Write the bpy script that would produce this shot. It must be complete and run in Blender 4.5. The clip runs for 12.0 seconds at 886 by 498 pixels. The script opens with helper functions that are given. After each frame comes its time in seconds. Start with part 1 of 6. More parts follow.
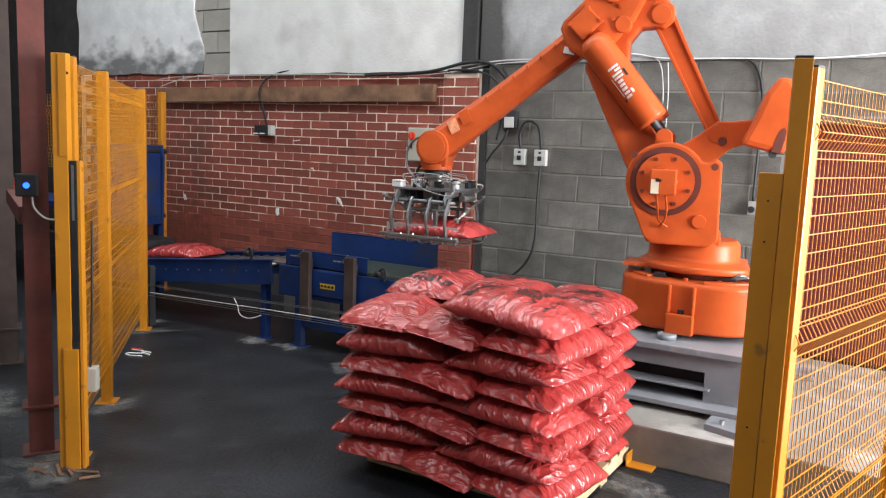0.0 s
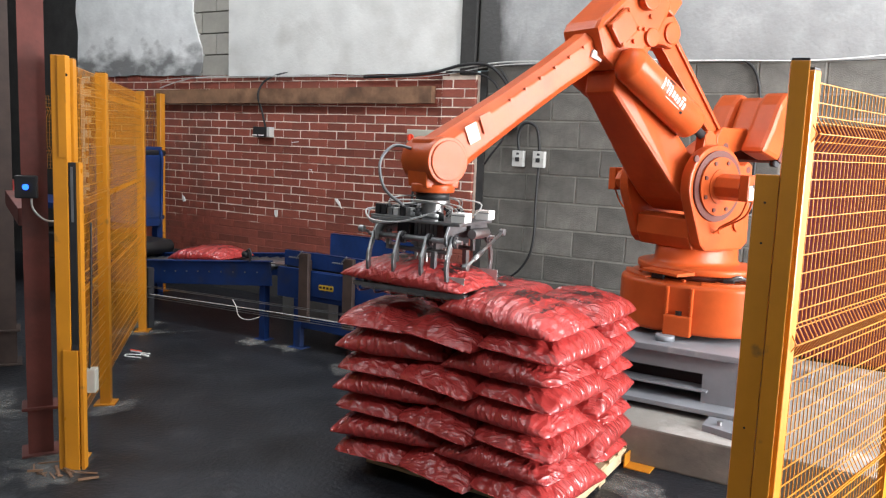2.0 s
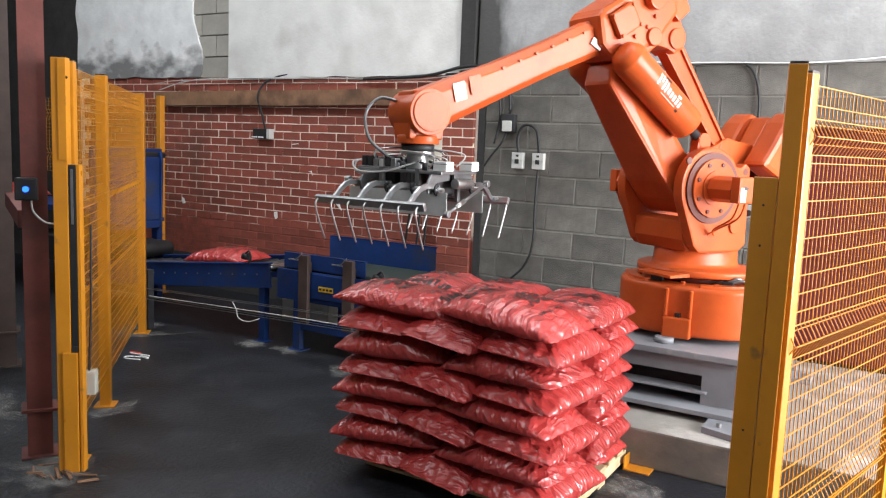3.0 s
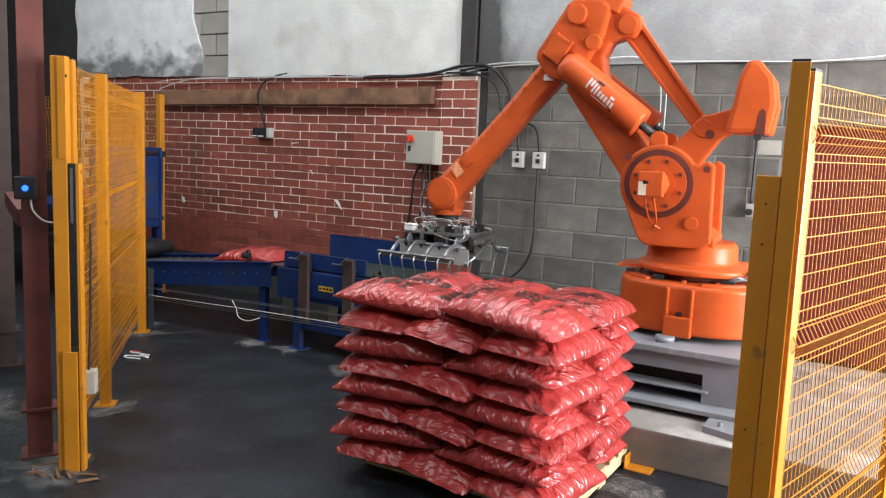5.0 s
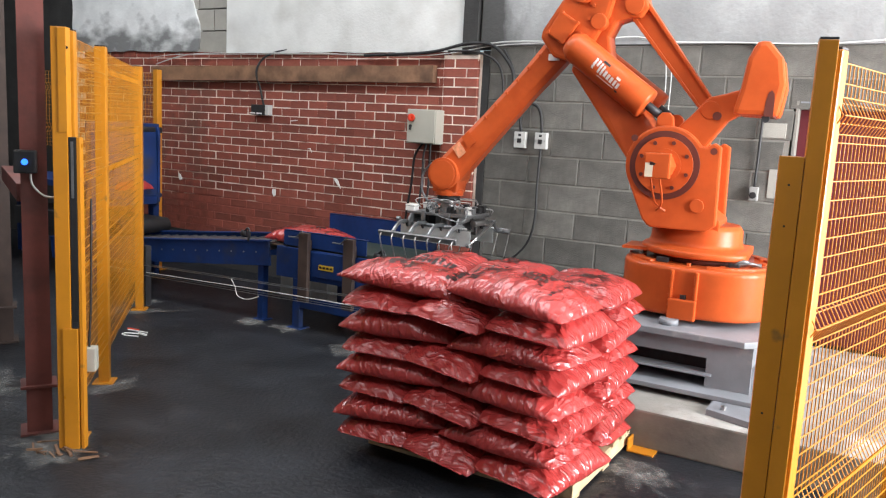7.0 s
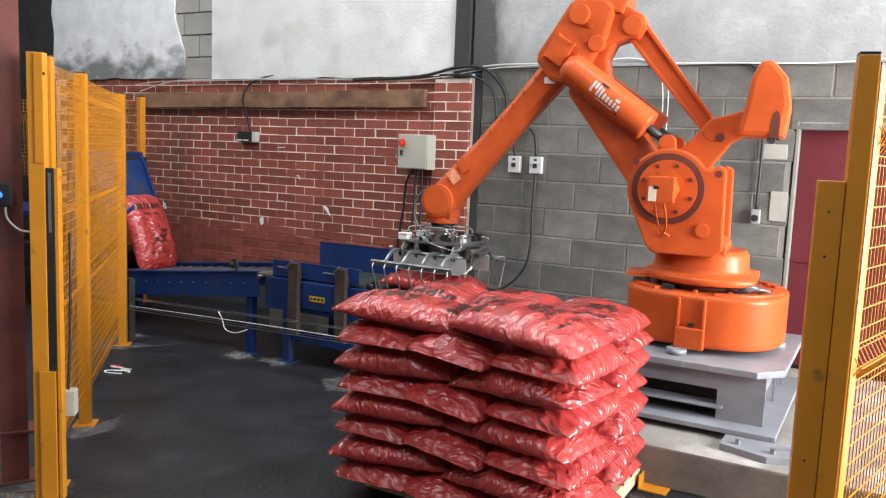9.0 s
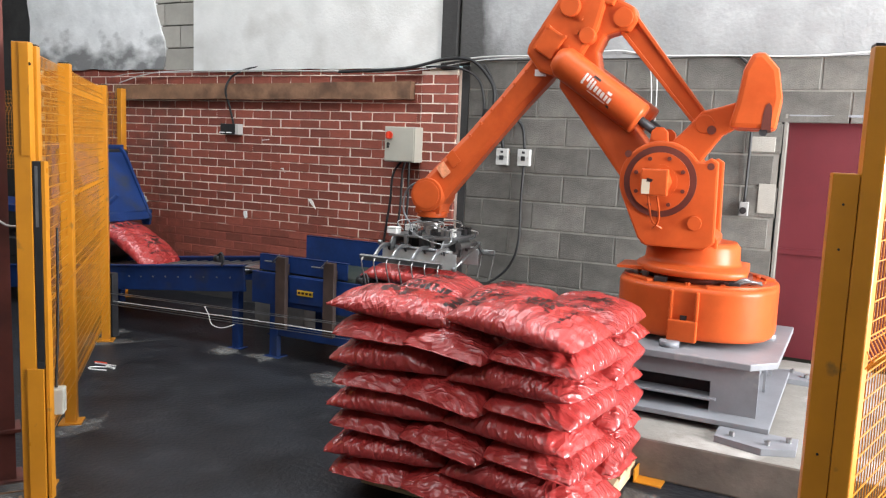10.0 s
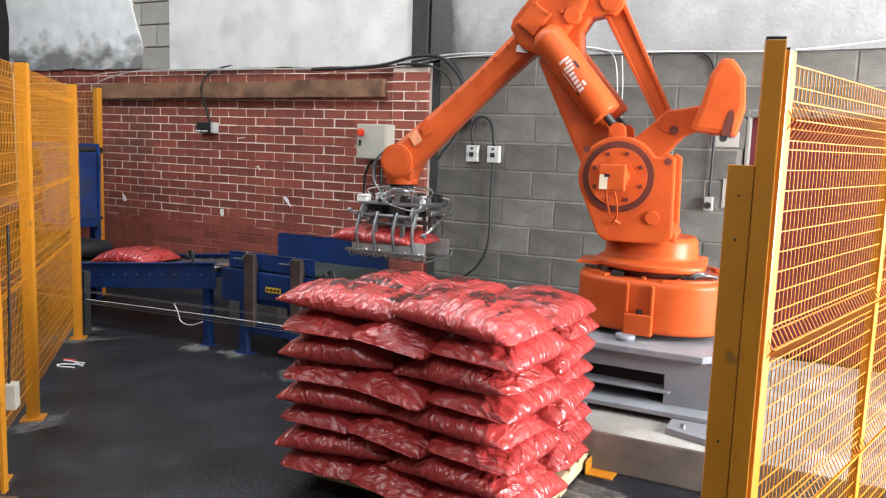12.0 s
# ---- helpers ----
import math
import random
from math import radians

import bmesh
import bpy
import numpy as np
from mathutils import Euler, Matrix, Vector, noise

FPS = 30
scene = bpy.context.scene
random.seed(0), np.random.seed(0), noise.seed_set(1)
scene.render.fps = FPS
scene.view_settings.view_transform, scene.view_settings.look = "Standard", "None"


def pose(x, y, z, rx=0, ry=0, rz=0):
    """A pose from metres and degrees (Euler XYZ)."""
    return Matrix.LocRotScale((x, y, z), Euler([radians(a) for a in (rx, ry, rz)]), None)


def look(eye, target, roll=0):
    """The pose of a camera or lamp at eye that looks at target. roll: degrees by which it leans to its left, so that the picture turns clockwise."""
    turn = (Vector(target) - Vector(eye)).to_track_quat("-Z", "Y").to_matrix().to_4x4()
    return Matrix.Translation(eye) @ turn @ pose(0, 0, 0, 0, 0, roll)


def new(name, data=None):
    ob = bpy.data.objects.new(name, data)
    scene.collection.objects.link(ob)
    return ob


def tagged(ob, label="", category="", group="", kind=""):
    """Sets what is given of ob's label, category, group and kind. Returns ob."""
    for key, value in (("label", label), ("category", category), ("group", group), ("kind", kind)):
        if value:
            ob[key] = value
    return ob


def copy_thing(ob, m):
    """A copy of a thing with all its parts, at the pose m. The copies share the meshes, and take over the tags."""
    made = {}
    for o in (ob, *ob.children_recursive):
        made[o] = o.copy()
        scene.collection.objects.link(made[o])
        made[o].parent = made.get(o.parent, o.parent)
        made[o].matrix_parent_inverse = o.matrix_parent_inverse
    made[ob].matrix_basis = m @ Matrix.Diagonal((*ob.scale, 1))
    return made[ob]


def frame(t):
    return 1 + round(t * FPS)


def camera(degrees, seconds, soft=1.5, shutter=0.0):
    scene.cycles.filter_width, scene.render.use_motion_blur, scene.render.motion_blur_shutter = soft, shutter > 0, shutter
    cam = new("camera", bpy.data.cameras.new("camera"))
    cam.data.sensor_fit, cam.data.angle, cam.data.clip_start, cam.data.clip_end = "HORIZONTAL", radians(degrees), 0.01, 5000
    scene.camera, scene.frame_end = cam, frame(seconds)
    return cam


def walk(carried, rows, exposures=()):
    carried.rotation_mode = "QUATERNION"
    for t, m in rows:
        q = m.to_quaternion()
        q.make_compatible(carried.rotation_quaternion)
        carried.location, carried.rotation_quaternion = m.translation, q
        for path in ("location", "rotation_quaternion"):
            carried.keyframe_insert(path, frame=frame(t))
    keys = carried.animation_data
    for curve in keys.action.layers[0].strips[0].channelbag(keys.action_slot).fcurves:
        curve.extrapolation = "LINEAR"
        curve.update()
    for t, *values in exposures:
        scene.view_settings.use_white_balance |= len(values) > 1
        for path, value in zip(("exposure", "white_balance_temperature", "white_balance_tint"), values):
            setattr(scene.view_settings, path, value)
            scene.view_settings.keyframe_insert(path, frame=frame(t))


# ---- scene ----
cam = camera(58.2, 12.0, 1.2)
PATH = [
    (0, (2.676, 0.791, 1.647), (1.663, 2.496, 1.385), 2.3),
    (0.5, (2.681, 0.787, 1.65), (1.668, 2.491, 1.385), 2.3),
    (1, (2.681, 0.784, 1.647), (1.67, 2.489, 1.383), 2.3),
    (1.5, (2.68, 0.783, 1.647), (1.671, 2.49, 1.387), 2.3),
    (2, (2.681, 0.782, 1.648), (1.671, 2.489, 1.39), 2.3),
    (2.5, (2.68, 0.78, 1.65), (1.671, 2.487, 1.395), 2.3),
    (3, (2.684, 0.779, 1.651), (1.674, 2.487, 1.397), 2.3),
    (4.8, (2.676, 0.777, 1.649), (1.667, 2.485, 1.395), 2.1),
    (5, (2.677, 0.785, 1.649), (1.668, 2.492, 1.393), 2.3),
    (5.5, (2.668, 0.79, 1.646), (1.66, 2.498, 1.384), 2.3),
    (6, (2.643, 0.793, 1.641), (1.642, 2.503, 1.363), 2.5),
    (6.5, (2.625, 0.793, 1.64), (1.628, 2.502, 1.348), 2.8),
    (7, (2.603, 0.788, 1.633), (1.614, 2.5, 1.331), 3.0),
    (8.8, (2.495, 0.909, 1.634), (1.511, 2.634, 1.397), 3.0),
    (9, (2.456, 0.92, 1.636), (1.49, 2.654, 1.395), 2.3),
    (9.5, (2.383, 0.905, 1.634), (1.454, 2.659, 1.385), 2.0),
    (10, (2.365, 0.913, 1.632), (1.449, 2.673, 1.375), 2.3),
    (10.5, (2.368, 0.915, 1.631), (1.462, 2.678, 1.372), 2.4),
    (11, (2.397, 0.917, 1.635), (1.501, 2.685, 1.374), 2.3),
    (11.5, (2.479, 0.946, 1.634), (1.595, 2.721, 1.373), 2.1),
    (12, (2.594, 0.993, 1.63), (1.679, 2.752, 1.369), 2.0),
]
walk(cam, [(t, look(eye, target, roll)) for t, eye, target, roll in PATH], [(0.0, -0.36), (5.5, -0.34), (6.0, -0.22), (6.5, -0.10), (7.0, -0.17), (9.0, -0.15), (12.0, -0.11)])

# ---- world and light ----
world = bpy.data.worlds.new("sky")
scene.world = world
world.use_nodes = True
wn = world.node_tree
sky = wn.nodes.new("ShaderNodeTexSky")
sky.sky_type, sky.sun_disc = "NISHITA", False
sky.sun_elevation, sky.sun_rotation = radians(38), radians(100)
wn.links.new(sky.outputs[0], wn.nodes["Background"].inputs[0])
wn.nodes["Background"].inputs[1].default_value = 0.12


def area(name, x, y, z, target, sx, sy, watts, colour):
    d = bpy.data.lights.new(name, "AREA")
    d.shape, d.size, d.size_y, d.energy, d.color = "RECTANGLE", sx, sy, watts, colour
    ob = new(name, d)
    ob.matrix_world = look((x, y, z), target)
    return ob


# daylight from an assumed doorway at right; the roof lamps are added fill
area("rooflight_lamp", -1.7, 4.6, 4.72, (-1.7, 4.6, 0), 9.0, 1.3, 330, (0.95, 0.98, 1.0))
area("rooflight_lamp", 0.6, 0.6, 4.72, (0.6, 0.6, 0), 9.0, 1.3, 190, (0.95, 0.98, 1.0))
area("doorway_lamp", 6.35, 4.85, 2.0, (0, 4.6, 1.2), 3.0, 2.6, 1250, (0.97, 0.98, 1.0))


# ---- materials ----
def mat(name, colour, rough=0.6, metal=0.0, vary=0.25, scale=8.0, bump=0.0, bump_scale=60.0, coat=0.0, rand=0.0, spec=0.5, stain=None, stain_scale=1.5, stain_edge=(0.5, 0.68)):
    """Base colour varied by noise at two scales, with fine relief."""
    m = bpy.data.materials.new(name)
    m.use_nodes = True
    t = m.node_tree
    p = t.nodes["Principled BSDF"]
    p.inputs["Roughness"].default_value, p.inputs["Metallic"].default_value = rough, metal
    p.inputs["Coat Weight"].default_value = coat
    p.inputs["Specular IOR Level"].default_value = spec
    co = t.nodes.new("ShaderNodeTexCoord").outputs["Object"]

    def noise_node(sc, detail=5.0):
        n = t.nodes.new("ShaderNodeTexNoise")
        n.inputs["Scale"].default_value, n.inputs["Detail"].default_value = sc, detail
        t.links.new(co, n.inputs["Vector"])
        return n.outputs["Fac"]

    def mix(kind, fac, a, b):
        n = t.nodes.new("ShaderNodeMix")
        n.data_type, n.blend_type = "RGBA", kind
        for sock, v in ((n.inputs["Factor"], fac), (n.inputs["A"], a), (n.inputs["B"], b)):
            if isinstance(v, (int, float)):
                sock.default_value = v
            elif isinstance(v, tuple):
                sock.default_value = (*v, 1)
            else:
                t.links.new(v, sock)
        return n.outputs["Result"]

    def ramp(src, lo, hi):
        n = t.nodes.new("ShaderNodeMapRange")
        n.inputs["From Min"].default_value, n.inputs["From Max"].default_value = lo, hi
        t.links.new(src, n.inputs["Value"])
        return n.outputs["Result"]

    dark = tuple(c * (1 - vary) for c in colour)
    light = tuple(min(1, c * (1 + vary)) for c in colour)
    big, fine = noise_node(scale), noise_node(scale * 7)
    col = mix("MIX", ramp(big, 0.3, 0.7), dark, light)
    col = mix("OVERLAY", vary * 0.8, col, mix("MIX", ramp(fine, 0.3, 0.7), (0.35, 0.35, 0.35), (0.65, 0.65, 0.65)))
    if rand:
        o = t.nodes.new("ShaderNodeObjectInfo")
        g = t.nodes.new("ShaderNodeHueSaturation")
        t.links.new(col, g.inputs["Color"])
        r = t.nodes.new("ShaderNodeMapRange")
        r.inputs["To Min"].default_value, r.inputs["To Max"].default_value = 1 - rand, 1 + rand
        t.links.new(o.outputs["Random"], r.inputs["Value"])
        t.links.new(r.outputs["Result"], g.inputs["Value"])
        col = g.outputs["Color"]
    if stain:
        col = mix("MIX", ramp(noise_node(stain_scale, 9.0), *stain_edge), col, stain)
    t.links.new(col, p.inputs["Base Color"])
    rr = t.nodes.new("ShaderNodeMapRange")
    rr.inputs["To Min"].default_value, rr.inputs["To Max"].default_value = max(0.02, rough * 0.8), min(1, rough * 1.2)
    t.links.new(big, rr.inputs["Value"])
    t.links.new(rr.outputs["Result"], p.inputs["Roughness"])
    if bump:
        b = t.nodes.new("ShaderNodeBump")
        b.inputs["Strength"].default_value, b.inputs["Distance"].default_value = bump, 0.01
        t.links.new(noise_node(bump_scale, 8.0), b.inputs["Height"])
        t.links.new(b.outputs["Normal"], p.inputs["Normal"])
    return m


def glow(name, colour, power):
    m = bpy.data.materials.new(name)
    m.use_nodes = True
    p = m.node_tree.nodes["Principled BSDF"]
    p.inputs["Base Color"].default_value = (*colour, 1)
    p.inputs["Emission Color"].default_value, p.inputs["Emission Strength"].default_value = (*colour, 1), power
    return m


ORANGE = mat("robot_orange_paint", (0.48, 0.083, 0.020), 0.31, vary=0.14, scale=4, bump=0.06, bump_scale=90, coat=0.0, spec=0.22, stain=(0.40, 0.06, 0.014), stain_scale=6, stain_edge=(0.58, 0.8))
YELLOW = mat("fence_yellow_paint", (0.54, 0.212, 0.014), 0.30, vary=0.10, scale=5, spec=0.7, bump=0.05, bump_scale=120, stain=(0.22, 0.11, 0.03), stain_scale=14, stain_edge=(0.66, 0.76))
BLUE = mat("conveyor_blue_paint", (0.006, 0.027, 0.118), 0.55, vary=0.25, scale=5, bump=0.05, spec=0.3, stain=(0.03, 0.035, 0.05), stain_scale=4, stain_edge=(0.55, 0.75))
GREY = mat("pedestal_grey_paint", (0.20, 0.207, 0.225), 0.5, vary=0.14, scale=4, bump=0.08, stain=(0.42, 0.40, 0.37), stain_scale=5, stain_edge=(0.62, 0.8))
STEEL = mat("bright_steel", (0.40, 0.40, 0.395), 0.30, metal=0.9, vary=0.15, scale=14)
ALU = mat("grey_aluminium", (0.21, 0.215, 0.22), 0.40, metal=0.75, vary=0.22, scale=16)
DARKMETAL = mat("dark_metal", (0.035, 0.035, 0.038), 0.5, metal=0.4, vary=0.3, scale=10)
RUBBER = mat("black_rubber", (0.014, 0.014, 0.015), 0.55, vary=0.3, scale=12)
BRUSHED = mat("brushed_plate", (0.52, 0.54, 0.535), 0.42, metal=0.45, vary=0.2, scale=7)
BELT = mat("dark_green_belt", (0.02, 0.032, 0.026), 0.6, vary=0.3, scale=6, bump=0.1)
REDSTEEL = mat("red_oxide_steel", (0.145, 0.040, 0.031), 0.55, vary=0.25, scale=5, bump=0.08, stain=(0.06, 0.022, 0.018), stain_scale=3)
FILM = mat("red_plastic_film", (0.39, 0.037, 0.034), 0.36, vary=0.16, scale=7, coat=0.8, rand=0.12, spec=0.42)


def crinkle(m):
    """Pulled folds of a thin plastic film, running round the sack, at three sizes, as relief."""
    t = m.node_tree
    p = t.nodes["Principled BSDF"]
    co = t.nodes.new("ShaderNodeTexCoord").outputs["Object"]
    info = t.nodes.new("ShaderNodeObjectInfo")
    own = t.nodes.new("ShaderNodeVectorMath")
    own.operation = "MULTIPLY_ADD"
    t.links.new(info.outputs["Random"], own.inputs[0])
    own.inputs[1].default_value = (3.7, 5.1, 2.3)
    t.links.new(co, own.inputs[2])
    warp = t.nodes.new("ShaderNodeTexNoise")
    warp.inputs["Scale"].default_value, warp.inputs["Detail"].default_value = 7.0, 2.0
    t.links.new(own.outputs[0], warp.inputs["Vector"])
    bent = t.nodes.new("ShaderNodeVectorMath")
    bent.operation = "MULTIPLY_ADD"
    t.links.new(warp.outputs["Color"], bent.inputs[0])
    bent.inputs[1].default_value = (0.07, 0.07, 0.07)
    t.links.new(own.outputs[0], bent.inputs[2])
    total = None
    # how fine along the sack, round it, how deep, how far slanted
    for along, round_, amp, turn in ((12.0, 5.0, 0.7, 24), (19.0, 6.0, 0.75, -28), (36.0, 9.0, 0.46, 12), (33.0, 13.0, 0.32, -42)):
        mp = t.nodes.new("ShaderNodeMapping")
        mp.vector_type = "TEXTURE"
        mp.inputs["Rotation"].default_value = (0, radians(turn), radians(turn))
        mp.inputs["Scale"].default_value = (1 / along, 1 / round_, 1 / round_)
        t.links.new(bent.outputs[0], mp.inputs["Vector"])
        n = t.nodes.new("ShaderNodeTexNoise")
        n.inputs["Scale"].default_value, n.inputs["Detail"].default_value = 1.0, 1.0
        t.links.new(mp.outputs[0], n.inputs["Vector"])
        off = t.nodes.new("ShaderNodeMath")
        off.operation = "SUBTRACT"
        t.links.new(n.outputs["Fac"], off.inputs[0])
        off.inputs[1].default_value = 0.5
        ridge = t.nodes.new("ShaderNodeMath")
        ridge.operation = "ABSOLUTE"
        t.links.new(off.outputs[0], ridge.inputs[0])
        c = t.nodes.new("ShaderNodeMath")
        c.operation = "MULTIPLY_ADD"
        t.links.new(ridge.outputs[0], c.inputs[0])
        c.inputs[1].default_value = -amp
        if total:
            t.links.new(total, c.inputs[2])
        else:
            c.inputs[2].default_value = 0.0
        total = c.outputs[0]
    bp = t.nodes.new("ShaderNodeBump")
    bp.inputs["Strength"].default_value, bp.inputs["Distance"].default_value = 1.0, 0.036
    t.links.new(total, bp.inputs["Height"])
    t.links.new(bp.outputs["Normal"], p.inputs["Normal"])
    t.links.new(bp.outputs["Normal"], p.inputs["Coat Normal"])
    p.inputs["Coat Roughness"].default_value = 0.16


crinkle(FILM)
INK = mat("black_print", (0.022, 0.010, 0.010), 0.35, vary=0.2, scale=20)
INKGREEN = mat("dark_print", (0.05, 0.018, 0.016), 0.35, vary=0.3, scale=20)
BRICK = mat("red_painted_brick", (0.245, 0.061, 0.039), 0.75, vary=0.34, scale=9, bump=0.4, bump_scale=70, rand=0.28, stain=(0.12, 0.048, 0.034), stain_scale=2.2, stain_edge=(0.48, 0.72))
BLOCK = mat("grey_concrete_block", (0.106, 0.100, 0.089), 0.88, vary=0.34, scale=6, bump=0.5, bump_scale=110, rand=0.22)
PALEBLOCK = mat("pale_buff_block", (0.33, 0.315, 0.28), 0.88, vary=0.12, scale=5, bump=0.4, bump_scale=110, rand=0.08)
JOINT = mat("grey_block_joint", (0.19, 0.18, 0.16), 0.92, vary=0.15, scale=8, bump=0.4)
PLASTER = mat("white_plaster", (0.63, 0.63, 0.61), 0.8, vary=0.10, scale=3.0, bump=0.3, bump_scale=40, stain=(0.50, 0.495, 0.47), stain_scale=2.4, stain_edge=(0.50, 0.72))
OLDPLASTER = mat("stained_plaster", (0.73, 0.74, 0.735), 0.85, vary=0.10, scale=5, bump=0.6, bump_scale=26, stain=(0.56, 0.565, 0.56), stain_scale=3.2, stain_edge=(0.56, 0.85))
SOOT = mat("sooty_render", (0.030, 0.029, 0.028), 0.85, vary=0.4, scale=5, bump=0.3)
CONCRETE = mat("pale_concrete", (0.215, 0.203, 0.183), 0.85, vary=0.22, scale=3, bump=0.4, bump_scale=50, stain=(0.48, 0.465, 0.44), stain_scale=2.2, stain_edge=(0.55, 0.75))
SLABSIDE = mat("rough_concrete_side", (0.22, 0.195, 0.165), 0.88, vary=0.25, scale=4, bump=0.25, bump_scale=40, stain=(0.13, 0.12, 0.105), stain_scale=2.2)
FLOOR = mat("dark_floor", (0.0115, 0.0130, 0.0165), 0.48, vary=0.55, scale=2.2, bump=0.6, bump_scale=38, stain=(0.040, 0.042, 0.046), stain_scale=6.5, stain_edge=(0.55, 0.85), spec=0.35)
DUST = mat("pale_dust", (0.28, 0.275, 0.26), 0.9, vary=0.4, scale=6)


def scattered(m):
    """Lets the ground show between the specks, more so towards the rim."""
    t = m.node_tree
    co = t.nodes.new("ShaderNodeTexCoord").outputs["Object"]
    n = t.nodes.new("ShaderNodeTexNoise")
    n.inputs["Scale"].default_value, n.inputs["Detail"].default_value = 2.6, 10.0
    t.links.new(co, n.inputs["Vector"])
    ln = t.nodes.new("ShaderNodeVectorMath")
    ln.operation = "LENGTH"
    t.links.new(co, ln.inputs[0])
    a = t.nodes.new("ShaderNodeMath")
    a.operation = "MULTIPLY_ADD"
    t.links.new(ln.outputs["Value"], a.inputs[0])
    a.inputs[1].default_value = -0.42
    t.links.new(n.outputs["Fac"], a.inputs[2])
    r = t.nodes.new("ShaderNodeMapRange")
    r.inputs["From Min"].default_value, r.inputs["From Max"].default_value = 0.16, 0.62
    r.inputs["To Max"].default_value = 0.55
    t.links.new(a.outputs[0], r.inputs["Value"])
    t.links.new(r.outputs["Result"], t.nodes["Principled BSDF"].inputs["Alpha"])


scattered(DUST)
TIMBER = mat("old_timber", (0.21, 0.112, 0.062), 0.75, vary=0.35, scale=5, bump=0.4, bump_scale=30, stain=(0.09, 0.045, 0.025), stain_scale=4)
PALLETWOOD = mat("pallet_wood", (0.50, 0.37, 0.22), 0.75, vary=0.2, scale=9, bump=0.3, rand=0.12)
ENCLOSURE = mat("beige_enclosure", (0.42, 0.41, 0.35), 0.5, vary=0.06, scale=4)
PALEBOX = mat("pale_grey_plastic", (0.50, 0.50, 0.48), 0.45, vary=0.06, scale=10)
DOORRED = mat("maroon_door_paint", (0.085, 0.007, 0.012), 0.5, vary=0.15, scale=2, bump=0.05)
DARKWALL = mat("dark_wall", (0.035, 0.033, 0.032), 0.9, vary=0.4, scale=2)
WHITEPAINT = mat("white_paint", (0.80, 0.80, 0.78), 0.45, vary=0.04)
LABELYELLOW = mat("yellow_label", (0.6, 0.40, 0.03), 0.5, vary=0.05)
REDPLASTIC = mat("red_plastic", (0.62, 0.05, 0.02), 0.4, vary=0.05)
BLUEGLOW = glow("blue_indicator", (0.02, 0.13, 1.0), 4.0)
ROOF = mat("roof_lining", (0.42, 0.42, 0.41), 0.8, vary=0.1, scale=1)
FARWALL = mat("grey_hall_wall", (0.30, 0.29, 0.28), 0.85, vary=0.2, scale=1.2)

# robot orange darkened, so the shade of holes and grooves is painted in
DARKRED = mat("dark_red_brown_recess_shade", (0.10, 0.018, 0.010), 0.6, vary=0.2)
STICKER = mat("cream_sticker", (0.62, 0.55, 0.42), 0.4, vary=0.06)
PEACH = mat("worn_pale_sticker", (0.72, 0.30, 0.16), 0.25, vary=0.3, scale=30)
GALV = mat("galvanised_steel", (0.29, 0.30, 0.305), 0.32, metal=0.8, vary=0.2, scale=20)
# own colour of the guide posts; also darkens the far column for its shade
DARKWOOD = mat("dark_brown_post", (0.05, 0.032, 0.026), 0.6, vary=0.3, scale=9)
DUSTYBOX = mat("dusty_grey_box", (0.26, 0.255, 0.245), 0.8, vary=0.2, scale=5)
ROUGHPLASTER = mat("rough_render", (0.31, 0.315, 0.315), 0.88, vary=0.18, scale=4.5, bump=0.55, bump_scale=36, stain=(0.24, 0.245, 0.25), stain_scale=3.4, stain_edge=(0.56, 0.85))


def mortar_wall():
    """Pale mortar, brushed over with red paint in a ragged band near the floor."""
    m = mat("mortar_and_paint", (0.78, 0.68, 0.58), 0.9, vary=0.18, scale=6, bump=0.4, bump_scale=80, stain=(0.20, 0.11, 0.085), stain_scale=3.3, stain_edge=(0.56, 0.68))
    t = m.node_tree
    p = t.nodes["Principled BSDF"]
    src = p.inputs["Base Color"].links[0].from_socket
    co = t.nodes.new("ShaderNodeTexCoord")
    sep = t.nodes.new("ShaderNodeSeparateXYZ")
    t.links.new(co.outputs["Object"], sep.inputs[0])
    n = t.nodes.new("ShaderNodeTexNoise")
    n.inputs["Scale"].default_value, n.inputs["Detail"].default_value = 2.6, 7
    t.links.new(co.outputs["Object"], n.inputs["Vector"])
    a = t.nodes.new("ShaderNodeMath")
    a.operation = "MULTIPLY_ADD"
    t.links.new(n.outputs["Fac"], a.inputs[0])
    a.inputs[1].default_value = -0.55
    t.links.new(sep.outputs["Z"], a.inputs[2])
    r = t.nodes.new("ShaderNodeMapRange")
    r.inputs["From Min"].default_value, r.inputs["From Max"].default_value = 0.58, 0.50
    t.links.new(a.outputs[0], r.inputs["Value"])
    x = t.nodes.new("ShaderNodeMix")
    x.data_type = "RGBA"
    x.inputs["B"].default_value = (0.25, 0.066, 0.048, 1)
    t.links.new(r.outputs["Result"], x.inputs["Factor"])
    t.links.new(src, x.inputs["A"])
    t.links.new(x.outputs["Result"], p.inputs["Base Color"])
    return m


MORTARWALL = mortar_wall()


